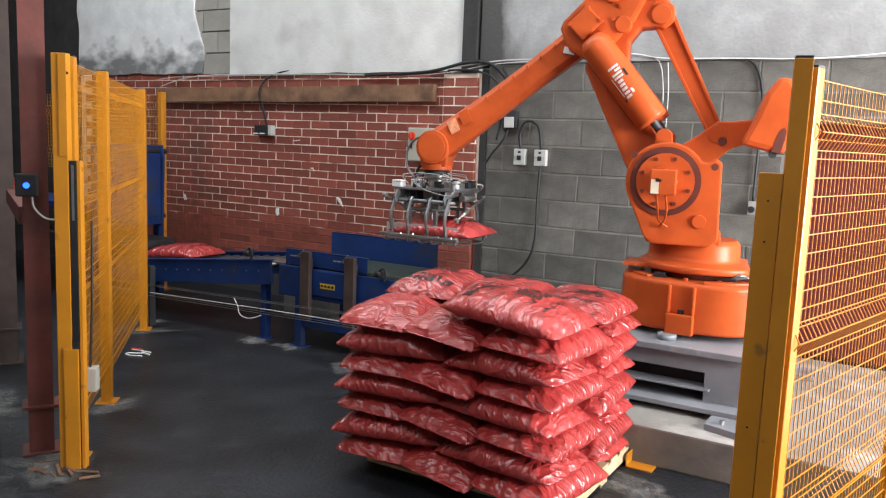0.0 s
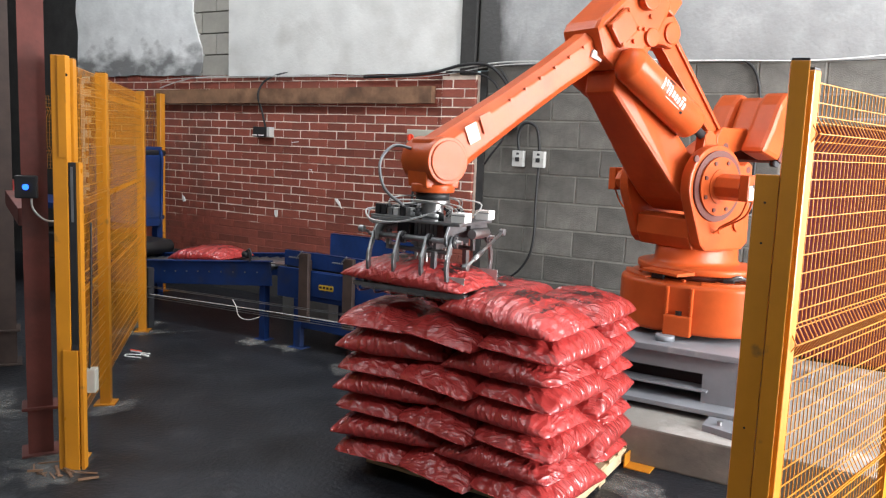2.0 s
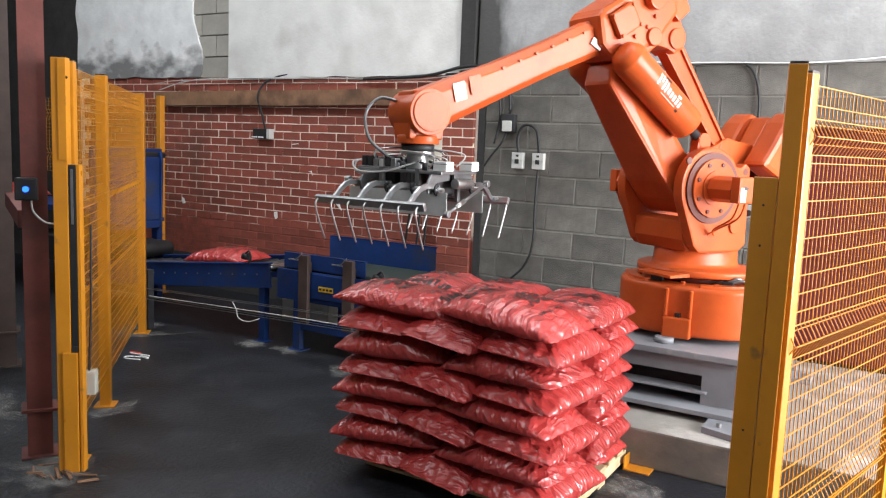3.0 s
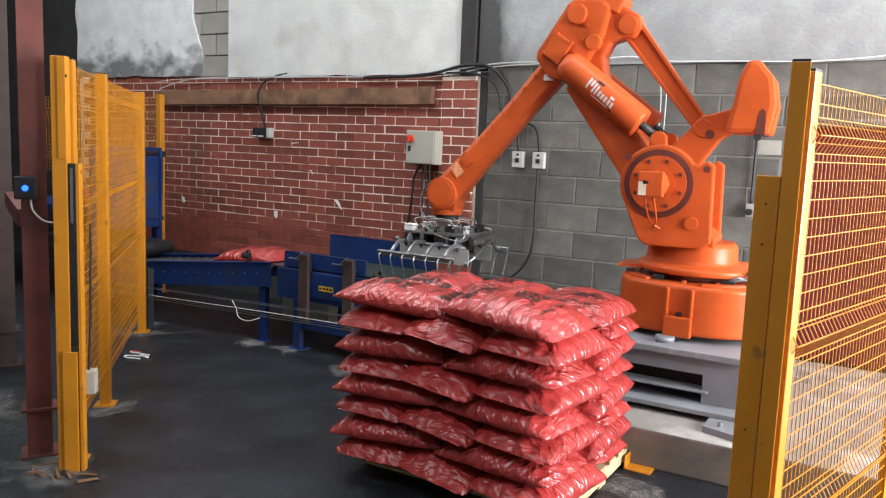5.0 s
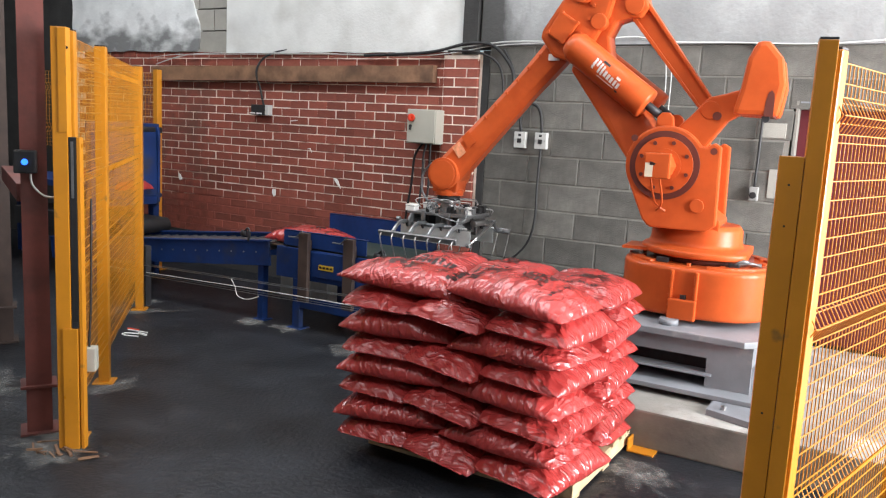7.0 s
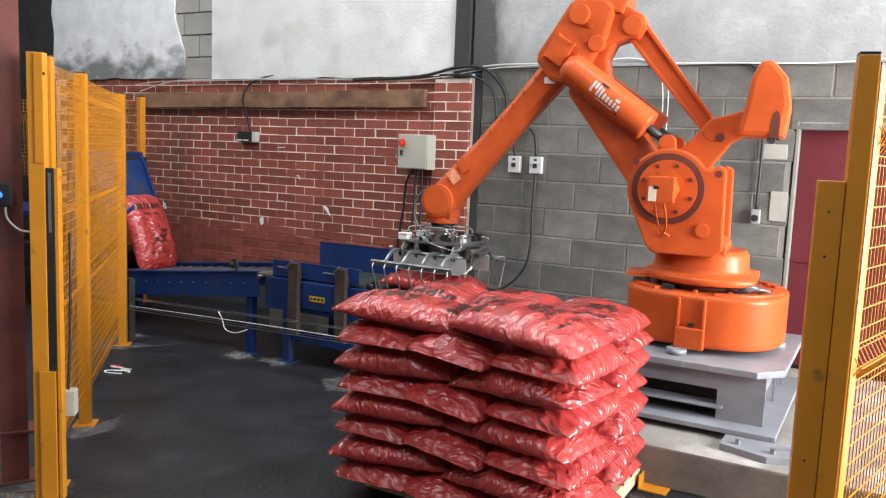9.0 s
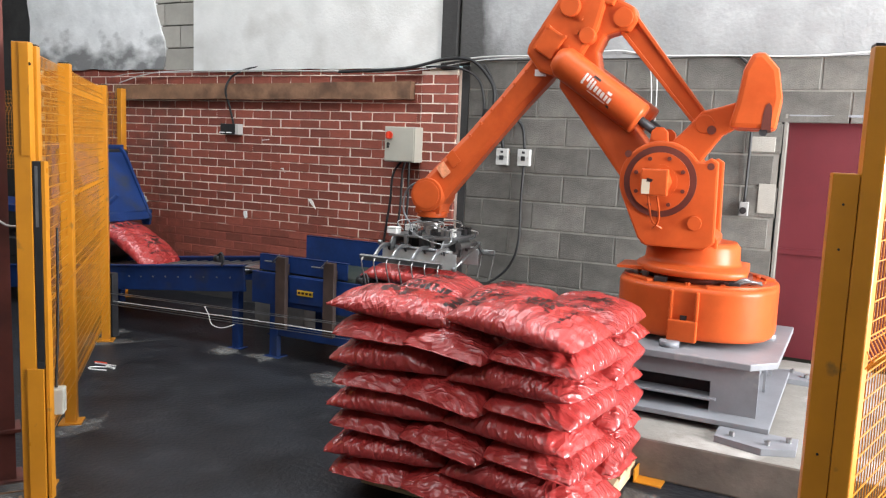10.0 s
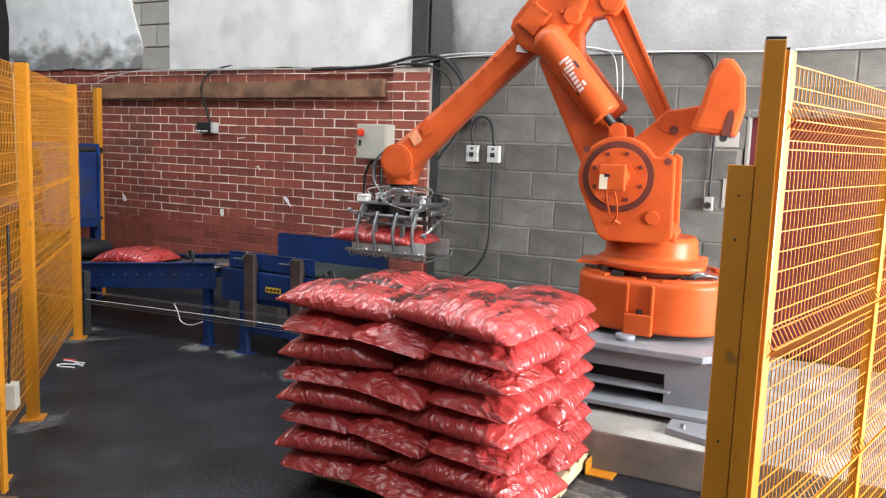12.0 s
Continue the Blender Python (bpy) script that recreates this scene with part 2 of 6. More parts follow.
def soot_band(m, z0, z1, colour, stretch=(1.0, 1.0, 0.35)):
    """A grimy band with a ragged, streaky upper edge."""
    t = m.node_tree
    p = t.nodes["Principled BSDF"]
    src = p.inputs["Base Color"].links[0].from_socket
    co = t.nodes.new("ShaderNodeTexCoord")
    sep = t.nodes.new("ShaderNodeSeparateXYZ")
    t.links.new(co.outputs["Object"], sep.inputs[0])
    mp = t.nodes.new("ShaderNodeMapping")
    mp.inputs["Scale"].default_value = stretch
    t.links.new(co.outputs["Object"], mp.inputs["Vector"])
    n = t.nodes.new("ShaderNodeTexNoise")
    n.inputs["Scale"].default_value, n.inputs["Detail"].default_value = 4.0, 8
    t.links.new(mp.outputs[0], n.inputs["Vector"])
    a = t.nodes.new("ShaderNodeMath")
    a.operation = "MULTIPLY_ADD"
    t.links.new(n.outputs["Fac"], a.inputs[0])
    a.inputs[1].default_value = -1.1
    t.links.new(sep.outputs["Z"], a.inputs[2])
    r = t.nodes.new("ShaderNodeMapRange")
    r.inputs["From Min"].default_value, r.inputs["From Max"].default_value = z1 - 0.55, z0 - 0.55
    r.inputs["To Max"].default_value = 0.85
    t.links.new(a.outputs[0], r.inputs["Value"])
    x = t.nodes.new("ShaderNodeMix")
    x.data_type = "RGBA"
    x.inputs["B"].default_value = (*colour, 1)
    t.links.new(r.outputs["Result"], x.inputs["Factor"])
    t.links.new(src, x.inputs["A"])
    t.links.new(x.outputs["Result"], p.inputs["Base Color"])


soot_band(OLDPLASTER, 2.34, 2.66, (0.10, 0.10, 0.10), (1.0, 1.0, 1.6))
soot_band(ROUGHPLASTER, 2.10, 2.70, (0.20, 0.20, 0.20), (1.0, 1.0, 0.4))


def soot_streak(m, x0, reach, colour):
    """Smoke staining that runs down beside an upright joint, ragged at its outer edge."""
    t = m.node_tree
    p = t.nodes["Principled BSDF"]
    src = p.inputs["Base Color"].links[0].from_socket
    co = t.nodes.new("ShaderNodeTexCoord")
    sep = t.nodes.new("ShaderNodeSeparateXYZ")
    t.links.new(co.outputs["Object"], sep.inputs[0])
    mp = t.nodes.new("ShaderNodeMapping")
    mp.inputs["Scale"].default_value = (1.6, 1.0, 0.55)
    t.links.new(co.outputs["Object"], mp.inputs["Vector"])
    n = t.nodes.new("ShaderNodeTexNoise")
    n.inputs["Scale"].default_value, n.inputs["Detail"].default_value = 3.4, 8
    t.links.new(mp.outputs[0], n.inputs["Vector"])
    a = t.nodes.new("ShaderNodeMath")
    a.operation = "MULTIPLY_ADD"
    t.links.new(n.outputs["Fac"], a.inputs[0])
    a.inputs[1].default_value = -1.5 * reach
    t.links.new(sep.outputs["X"], a.inputs[2])
    r = t.nodes.new("ShaderNodeMapRange")
    r.inputs["From Min"].default_value, r.inputs["From Max"].default_value = x0 + 0.15 * reach, x0 - 0.40 * reach
    r.inputs["To Max"].default_value = 0.9
    t.links.new(a.outputs[0], r.inputs["Value"])
    x = t.nodes.new("ShaderNodeMix")
    x.data_type = "RGBA"
    x.inputs["B"].default_value = (*colour, 1)
    t.links.new(r.outputs["Result"], x.inputs["Factor"])
    t.links.new(src, x.inputs["A"])
    t.links.new(x.outputs["Result"], p.inputs["Base Color"])


soot_streak(ROUGHPLASTER, -0.70, 0.42, (0.035, 0.034, 0.032))


# ---- mesh helpers ----
def box(bm, x0, y0, z0, x1, y1, z1, m=None):
    vs = [bm.verts.new(p) for p in ((x0, y0, z0), (x1, y0, z0), (x1, y1, z0), (x0, y1, z0), (x0, y0, z1), (x1, y0, z1), (x1, y1, z1), (x0, y1, z1))]
    for f in ((3, 2, 1, 0), (4, 5, 6, 7), (0, 1, 5, 4), (1, 2, 6, 5), (2, 3, 7, 6), (3, 0, 4, 7)):
        bm.faces.new([vs[i] for i in f])
    if m:
        bmesh.ops.transform(bm, matrix=m, verts=vs)
    return vs


def cyl(bm, a, b, r, r2=None, n=20):
    """A capped cylinder or cone from a to b."""
    a, b = Vector(a), Vector(b)
    r2 = r if r2 is None else r2
    q = (b - a).to_track_quat("Z", "Y")
    rings = []
    for c, rad in ((a, r), (b, r2)):
        rings.append([bm.verts.new(c + q @ Vector((rad * math.cos(2 * math.pi * i / n), rad * math.sin(2 * math.pi * i / n), 0))) for i in range(n)])
    for i in range(n):
        f = bm.faces.new((rings[0][i], rings[0][(i + 1) % n], rings[1][(i + 1) % n], rings[1][i]))
        f.smooth = n > 8
    bm.faces.new(rings[0][::-1])
    bm.faces.new(rings[1])
    return rings[0] + rings[1]


def lathe(bm, profile, n=40, m=None):
    """Rings of (radius, height) round the z axis, capped."""
    rings = [[bm.verts.new((r * math.cos(2 * math.pi * i / n), r * math.sin(2 * math.pi * i / n), z)) for i in range(n)] for r, z in profile]
    for a, b in zip(rings, rings[1:]):
        for i in range(n):
            bm.faces.new((a[i], a[(i + 1) % n], b[(i + 1) % n], b[i])).smooth = True
    bm.faces.new(rings[0][::-1])
    bm.faces.new(rings[-1])
    vs = [v for r in rings for v in r]
    if m:
        bmesh.ops.transform(bm, matrix=m, verts=vs)
    return vs


def plate(bm, outline, y0, y1, m=None):
    """An outline of (x, z), extruded from y0 to y1."""
    a = [bm.verts.new((x, y0, z)) for x, z in outline]
    b = [bm.verts.new((x, y1, z)) for x, z in outline]
    k = len(a)
    bm.faces.new(a)
    bm.faces.new(b[::-1])
    for i in range(k):
        bm.faces.new((a[i], b[i], b[(i + 1) % k], a[(i + 1) % k]))
    if m:
        bmesh.ops.transform(bm, matrix=m, verts=a + b)
    return a + b


def tube(bm, pts, r, n=7, smooth_steps=6):
    """A round tube along a smooth line through pts."""
    pts = [Vector(p) for p in pts]
    line = []
    for i in range(len(pts) - 1):
        p0, p1, p2, p3 = pts[max(i - 1, 0)], pts[i], pts[i + 1], pts[min(i + 2, len(pts) - 1)]
        for k in range(smooth_steps):
            u = k / smooth_steps
            line.append(0.5 * ((2 * p1) + (p2 - p0) * u + (2 * p0 - 5 * p1 + 4 * p2 - p3) * u * u + (3 * p1 - p0 - 3 * p2 + p3) * u ** 3))
    line.append(pts[-1])
    rings = []
    for i, c in enumerate(line):
        d = (line[min(i + 1, len(line) - 1)] - line[max(i - 1, 0)]).normalized()
        side = d.cross(Vector((0.13, 0.31, 0.94))).normalized()
        up = side.cross(d)
        rings.append([bm.verts.new(c + r * (math.cos(2 * math.pi * j / n) * side + math.sin(2 * math.pi * j / n) * up)) for j in range(n)])
    for a, b in zip(rings, rings[1:]):
        for j in range(n):
            bm.faces.new((a[j], a[(j + 1) % n], b[(j + 1) % n], b[j])).smooth = True
    bm.faces.new(rings[0][::-1])
    bm.faces.new(rings[-1])


def soften(bm, width=0.006, segments=2, angle=40):
    bmesh.ops.recalc_face_normals(bm, faces=bm.faces)
    es = [e for e in bm.edges if len(e.link_faces) == 2 and e.calc_face_angle(0) > radians(angle)]
    bmesh.ops.bevel(bm, geom=es, offset=width, segments=segments, affect="EDGES", profile=0.6, clamp_overlap=True)


def mesh(name, bm, material, bevel=0.0):
    if bevel:
        soften(bm, bevel)
    bmesh.ops.recalc_face_normals(bm, faces=bm.faces)
    me = bpy.data.meshes.new(name)
    bm.to_mesh(me)
    bm.free()
    for m in material if isinstance(material, (list, tuple)) else [material]:
        me.materials.append(m)
    return me


def part(name, bm, material, parent=None, label="", bevel=0.0):
    ob = new(name, mesh(name, bm, material, bevel))
    ob.parent = parent
    if label:
        ob["label"] = label
    return ob


def piece(name, me, parent, m):
    ob = new(name, me)
    ob.parent = parent
    ob.matrix_basis = m
    return ob


def thing(name, label, category, group="", m=None):
    ob = tagged(new(name), label, category, group)
    if m:
        ob.matrix_basis = m
    return ob


def structure(name, bm, material, label="", category="", bevel=0.0):
    return tagged(part(name, bm, material, None, "", bevel), label, category or name, "", "structure")


def B(*args):
    bm = bmesh.new()
    box(bm, *args)
    return bm


WALL = 7.0

# ---- the hall ----
bm = bmesh.new()
box(bm, -9.0, -5.0, -0.3, 7.5, 7.3, 0.0)
floor = structure("floor", bm, FLOOR, "dark worn asphalt-black workshop floor with dusty patches", "floor")

# back wall: backing behind bricks and blocks
structure("wall_back", B(-6.25, WALL + 0.0022, 0, -0.62, WALL + 0.3, 2.29), MORTARWALL, "old red brick wall with pale mortar, painted red near its foot", "wall")
brick_wall = scene.objects["wall_back"]
block_wall = structure("wall_blocks", B(-0.62, WALL + 0.006, 0, 1.83, WALL + 0.3, 2.335), JOINT, "grey concrete block wall", "wall")
structure("wall_above_door", B(1.83, WALL + 0.006, 1.93, 5.4, WALL + 0.3, 2.335), JOINT, "grey concrete blocks over the door", "wall")
# out of view, added to close the hall past the door
structure("wall_beside_door", B(4.6, WALL + 0.006, 0, 7.3, WALL + 0.3, 1.93), FARWALL, "unseen grey hall wall added beside the door", "wall")
structure("wall_upper", B(-8.5, WALL + 0.02, 2.335, 7.3, WALL + 0.3, 4.9), BLOCK, "upper wall of grey blocks behind plaster", "wall")
# side and rear walls added out of view to enclose the light
structure("wall_west", B(-8.7, -5, 0, -8.5, 7.3, 4.9), DARKWALL, "dark side wall added to close the hall", "wall")
structure("wall_south", B(-8.5, -5.2, 0, 7.3, -5, 4.9), FARWALL, "unseen grey hall wall added behind the viewer", "wall")
# added wall, out of view; its opening lets the side light in
bm = bmesh.new()
box(bm, 6.4, 6.4, 0, 6.6, 7.0, 4.9)
box(bm, 6.4, -5.0, 0, 6.6, 3.3, 4.9)
box(bm, 6.4, 3.3, 3.9, 6.6, 6.4, 4.9)
structure("wall_east", bm, FARWALL, "unseen grey hall wall, added with a tall opening for the side light", "wall")
# added roof, out of view; its openings make room for the lamps
bm = bmesh.new()
for x0, y0, x1, y1 in ((-8.7, -5.2, 6.6, -0.1), (-8.7, 1.3, 6.6, 3.9), (-8.7, 5.3, 6.6, 7.3), (-8.7, -0.1, -4.0, 1.3), (5.2, -0.1, 6.6, 1.3), (-8.7, 3.9, -6.3, 5.3), (2.9, 3.9, 6.6, 5.3)):
    box(bm, x0, y0, 4.8, x1, y1, 4.95)
structure("ceiling", bm, ROOF, "unseen pale roof lining, added with long openings for the lamps", "ceiling")


def ragged_panel(name, x0, x1, z0, z1, y, thick, material, label, left=0.0, right=0.0, bottom=0.0, seed=0, curve=None):
    """A plaster sheet with uneven edges."""
    rng = random.Random(seed)
    n = 26
    pts = []
    for i in range(n + 1):
        u = i / n
        pts.append((x0 + (x1 - x0) * u, z0 + bottom * (noise.noise((u * 9, seed, 0)) + 0.6 * noise.noise((u * 31, seed, 4)))))
    for i in range(1, n + 1):
        u = i / n
        bulge = curve(u) if curve else 0.0
        pts.append((x1 + bulge + right * noise.noise((u * 11, seed, 7)), z0 + (z1 - z0) * u))
    pts.append((x0, z1))
    for i in range(1, n):
        u = 1 - i / n
        pts.append((x0 + left * noise.noise((u * 8, seed, 11)), z0 + (z1 - z0) * u))
    bm = bmesh.new()
    plate(bm, pts, y, y + thick)
    return structure(name, bm, material, label, "plaster")


ragged_panel("plaster_white", -3.70, -0.87, 2.285, 4.8, WALL - 0.03, 0.05, PLASTER, "clean white plastered wall panel over the bricks", bottom=0.012, seed=3)
ragged_panel("plaster_stained", -6.25, -4.14, 2.30, 4.8, WALL - 0.025, 0.045, OLDPLASTER, "stained peeling plaster with a curved broken edge", right=0.02, bottom=0.02, left=0.05, seed=5,
             curve=lambda u: 0.10 * max(0.0, 1 - u / 0.05) + 0.05 * math.exp(-((u - 0.09) / 0.05) ** 2) - 0.12 * math.exp(-((u - 0.30) / 0.12) ** 2))
ragged_panel("plaster_rough", -0.70, 6.4, 2.345, 4.8, WALL - 0.02, 0.045, ROUGHPLASTER, "rough grey-white render with sooty streaks", bottom=0.012, seed=8)
structure("wall_sooty", B(-8.5, WALL - 0.01, 0.0, -6.25, WALL + 0.02, 4.8), SOOT, "blackened wall beside the plaster", "wall")
structure("trim_black", B(-0.87, WALL - 0.05, 2.27, -0.73, WALL + 0.02, 4.8), SOOT, "black sooty upright strip in the wall", "trim")
structure("trim_sooty", B(-0.68, WALL - 0.012, 0.0, -0.615, WALL + 0.02, 2.3), SOOT, "sooty joint between bricks and blocks", "trim")
# bare blocks between the two plasters
bare = mesh("block", B(-0.219, 0, -0.106, 0.219, 0.05, 0.106), PALEBLOCK, 0.004)
for i in range(0, 12):
    for j in range(3):
        x = -4.35 + 0.45 * j + (0.22 if i % 2 else 0)
        if x < -3.6:
            piece("block", bare, scene.objects["wall_upper"], pose(x, WALL - 0.006, 2.40 + 0.225 * i))

# raised concrete plinth
bm = bmesh.new()
box(bm, 0.75, 4.84, 0.0, 6.4, WALL, 0.21)
plinth = structure("plinth", bm, [CONCRETE, SLABSIDE], "raised concrete plinth with a rough side and dusty top", "plinth", 0.012)
for poly in plinth.data.polygons:
    poly.material_index = 0 if poly.normal.z > 0.6 else 1

# maroon door in the block wall
door = structure("door_1", B(1.87, WALL + 0.10, 0.21, 4.6, WALL + 0.14, 1.93), DOORRED, "large maroon painted metal door, closed", "door")
for z in (0.98,):
    part("rail", B(1.87, WALL + 0.085, z - 0.02, 4.6, WALL + 0.1, z + 0.02), DOORRED, door)
part("frame", B(1.845, WALL - 0.002, 0.21, 1.868, WALL + 0.14, 1.95), JOINT, door, "grey cement door jamb", 0.004)
part("frame", B(1.87, WALL - 0.002, 1.93, 4.6, WALL + 0.14, 1.947), GREY, door, "grey steel door frame", 0.004)

# dark strip paints in the shade behind and under the conveyors
structure("baseboard", B(-6.25, WALL - 0.015, 0, -1.06, WALL + 0.004, 0.355), DARKWALL, "dark strip for the shade at the brick wall's foot behind the conveyors", "wall")

# timber board along the bricks
bm = bmesh.new()
n = 40
for i in range(n + 1):
    x = -4.80 + 3.66 * i / n
    for y, z in ((-0.075, 0.075), (-0.075, -0.075), (0.0, -0.075), (0.0, 0.075)):
        bm.verts.new((x, WALL + y + 0.004 * noise.noise((x * 3, z * 9, 1)), 2.078 + 0.008 * (x + 3) + z + 0.007 * noise.noise((x * 2.3, y * 30, 5))))
bm.verts.ensure_lookup_table()
v = bm.verts
for i in range(n):
    for k in range(4):
        bm.faces.new((v[4 * i + k], v[4 * i + (k + 1) % 4], v[4 * i + 4 + (k + 1) % 4], v[4 * i + 4 + k]))
bm.faces.new([v[k] for k in range(4)])
bm.faces.new([v[4 * n + k] for k in range(4)][::-1])
tagged(part("timber_beam", bm, TIMBER), "rough old brown timber board fixed along the brick wall", "beam")


# pale chips where paint and plaster stuck to the bricks
for cx, cz, outline in ((-2.21, 1.045, [(-0.075, 0.055), (-0.02, 0.05), (0.015, 0.02), (0.06, -0.075), (0.02, -0.045), (-0.03, 0.0)]), (-3.03, 0.875, [(-0.03, 0.05), (0.03, 0.055), (0.035, -0.03), (0.0, -0.05), (-0.03, -0.01)]), (-4.42, 0.94, [(-0.03, 0.05), (0.02, 0.03), (0.05, -0.04), (-0.01, -0.05)]), (-2.56, 1.33, [(-0.06, 0.03), (0.0, 0.04), (0.02, -0.02), (0.005, 0.02)]), (-2.78, 1.62, [(-0.07, 0.0), (0.06, 0.012), (0.06, 0.004), (-0.06, -0.01)])):
    bm = bmesh.new()
    plate(bm, [(cx + 0.7 * a, cz + 0.75 * b) for a, b in outline], WALL - 0.010, WALL - 0.004)
    tagged(part("paint_chip", bm, WHITEPAINT), "small pale chip of plaster stuck on the bricks", "chip", "paint chips")


# ---- wall fittings ----
def wall_box(name, label, x0, x1, z0, z1, depth, material, category):
    t = thing(name, label, category, m=pose((x0 + x1) / 2, WALL, (z0 + z1) / 2))
    w, h = (x1 - x0) / 2, (z1 - z0) / 2
    part("body", B(-w, -depth, -h, w, 0.0, h), material, t, "", 0.006)
    return t, w, h


t, w, h = wall_box("control_cabinet", "beige metal control cabinet with a red rotary switch", -1.325, -1.025, 1.48, 1.78, 0.17, ENCLOSURE, "cabinet")
part("door", B(-w + 0.008, -0.182, -h + 0.008, w - 0.008, -0.171, h - 0.008), ENCLOSURE, t, "", 0.004)
bm = bmesh.new()
cyl(bm, (-w + 0.055, -0.183, h - 0.075), (-w + 0.055, -0.20, h - 0.075), 0.034)
box(bm, -w + 0.046, -0.235, h - 0.10, -w + 0.064, -0.2, h - 0.05)
part("switch", bm, REDPLASTIC, t, "red rotary main switch", 0.003)
bm = bmesh.new()
cyl(bm, (-w + 0.047, -0.183, h - 0.15), (-w + 0.047, -0.195, h - 0.15), 0.014)
box(bm, -w + 0.038, -0.2, h - 0.185, -w + 0.056, -0.183, h - 0.155)
part("lock", bm, RUBBER, t, "black door lock", 0.002)
bm = bmesh.new()
for dx, dy, bend in ((-0.05, -0.05, -0.10), (0.0, -0.07, -0.03), (0.03, -0.05, 0.0)):
    tube(bm, [(dx, dy, -h), (dx + bend * 0.8, dy, -h - 0.12), (dx + bend, dy, -h - 0.35), (dx + bend * 1.2 - 0.02, dy, -h - 0.62), (dx + bend * 1.3 - 0.05, dy, -h - 0.95)], 0.011)
part("cable", bm, RUBBER, t, "black cables hanging under the cabinet")

t, w, h = wall_box("junction_box", "small black junction box with a grey side on the bricks", -3.305, -3.075, 1.66, 1.765, 0.07, RUBBER, "electrical box")
part("side_plate", B(w - 0.035, -0.074, -h + 0.002, w + 0.004, -0.004, h - 0.002), PALEBOX, t, "grey plastic side", 0.003)
for dx in (-0.09, 0.0):
    part("label", B(dx - 0.035, -0.0745, -h + 0.012, dx + 0.035, -0.0702, -h + 0.024), WHITEPAINT, t, "small white mark")
bm = bmesh.new()
tube(bm, [(0.03, -0.04, h), (-0.02, -0.04, h + 0.16), (-0.03, -0.09, h + 0.32), (0.02, -0.06, h + 0.45), (0.16, -0.03, h + 0.52), (0.32, -0.02, h + 0.55)], 0.011)
part("cable", bm, RUBBER, t, "black cable up to the wall run")

first = None
for x0 in (-0.322, -0.132):
    if first is None:
        t, w, h = wall_box("switch_box", "pale grey metal-clad switch box on the block wall", x0, x0 + 0.105, 1.495, 1.63, 0.05, PALEBOX, "switch")
        tagged(t, group="switch boxes")
        part("rocker", B(-0.018, -0.062, -0.025, 0.018, -0.05, 0.012), RUBBER, t, "black rocker", 0.003)
        part("window", B(-0.012, -0.053, 0.032, 0.012, -0.05, 0.05), DARKMETAL, t, "small dark window")
        for sx in (-0.04, 0.04):
            bm = bmesh.new()
            cyl(bm, (sx, -0.05, 0), (sx, -0.054, 0), 0.006, n=8)
            part("screw", bm, STEEL, t)
        first = t
    else:
        copy_thing(first, pose(x0 + w, WALL, 1.5625))
bm = bmesh.new()
tube(bm, [(-0.27, WALL - 0.03, 1.63), (-0.28, WALL - 0.035, 1.75), (-0.24, WALL - 0.04, 1.85), (-0.16, WALL - 0.04, 1.86), (-0.10, WALL - 0.04, 1.8), (-0.08, WALL - 0.03, 1.63)], 0.013)
tagged(part("flex_conduit", bm, RUBBER), "black flexible conduit looping between two switch boxes", "conduit")
bm = bmesh.new()
tube(bm, [(-0.08, WALL - 0.03, 1.495), (-0.09, WALL - 0.03, 1.2), (-0.09, WALL - 0.03, 0.9), (-0.14, WALL - 0.04, 0.7), (-0.27, WALL - 0.06, 0.55), (-0.48, WALL - 0.08, 0.44), (-0.60, WALL - 0.08, 0.38)], 0.011)
tagged(part("power_cable", bm, RUBBER), "black power cable hanging down the block wall", "cable")
t, w, h = wall_box("isolator", "small dark isolator with a pale face on the block wall", -0.44, -0.31, 1.80, 1.95, 0.06, DARKMETAL, "switch")
part("face", B(-0.045, -0.067, -0.07, 0.045, -0.06, 0.02), PALEBOX, t, "pale face plate", 0.003)
bm = bmesh.new()
tube(bm, [(0.0, -0.03, h), (0.03, -0.04, h + 0.1), (-0.02, -0.05, h + 0.25), (-0.10, -0.03, h + 0.36)], 0.010)
tube(bm, [(-0.02, -0.03, -h), (-0.06, -0.04, -h - 0.1), (-0.16, -0.04, -h - 0.22), (-0.22, -0.03, -h - 0.30)], 0.010)
part("cable", bm, RUBBER, t, "black cables above and below")
t, w, h = wall_box("wall_socket", "small grey socket with a black plug on a cable", 1.60, 1.66, 1.22, 1.32, 0.05, DUSTYBOX, "socket")
bm = bmesh.new()
cyl(bm, (0, -0.05, -0.01), (0, -0.075, -0.01), 0.024)
part("plug", bm, RUBBER, t, "black plug", 0.003)
bm = bmesh.new()
tube(bm, [(0, -0.03, h), (0.005, -0.03, 0.4), (0.0, -0.02, 0.8), (-0.05, -0.02, 1.0), (-0.13, -0.03, 1.08)], 0.010)
part("cable", bm, RUBBER, t, "black cable")
# long cable run under the plaster
bm = bmesh.new()
tube(bm, [(-4.75, WALL - 0.05, 2.16), (-4.4, WALL - 0.05, 2.24), (-4.0, WALL - 0.05, 2.275), (-3.0, WALL - 0.045, 2.28), (-2.0, WALL - 0.05, 2.265), (-1.3, WALL - 0.05, 2.275), (-0.9, WALL - 0.07, 2.32), (-0.4, WALL - 0.05, 2.37), (0.2, WALL - 0.04, 2.36)], 0.006)
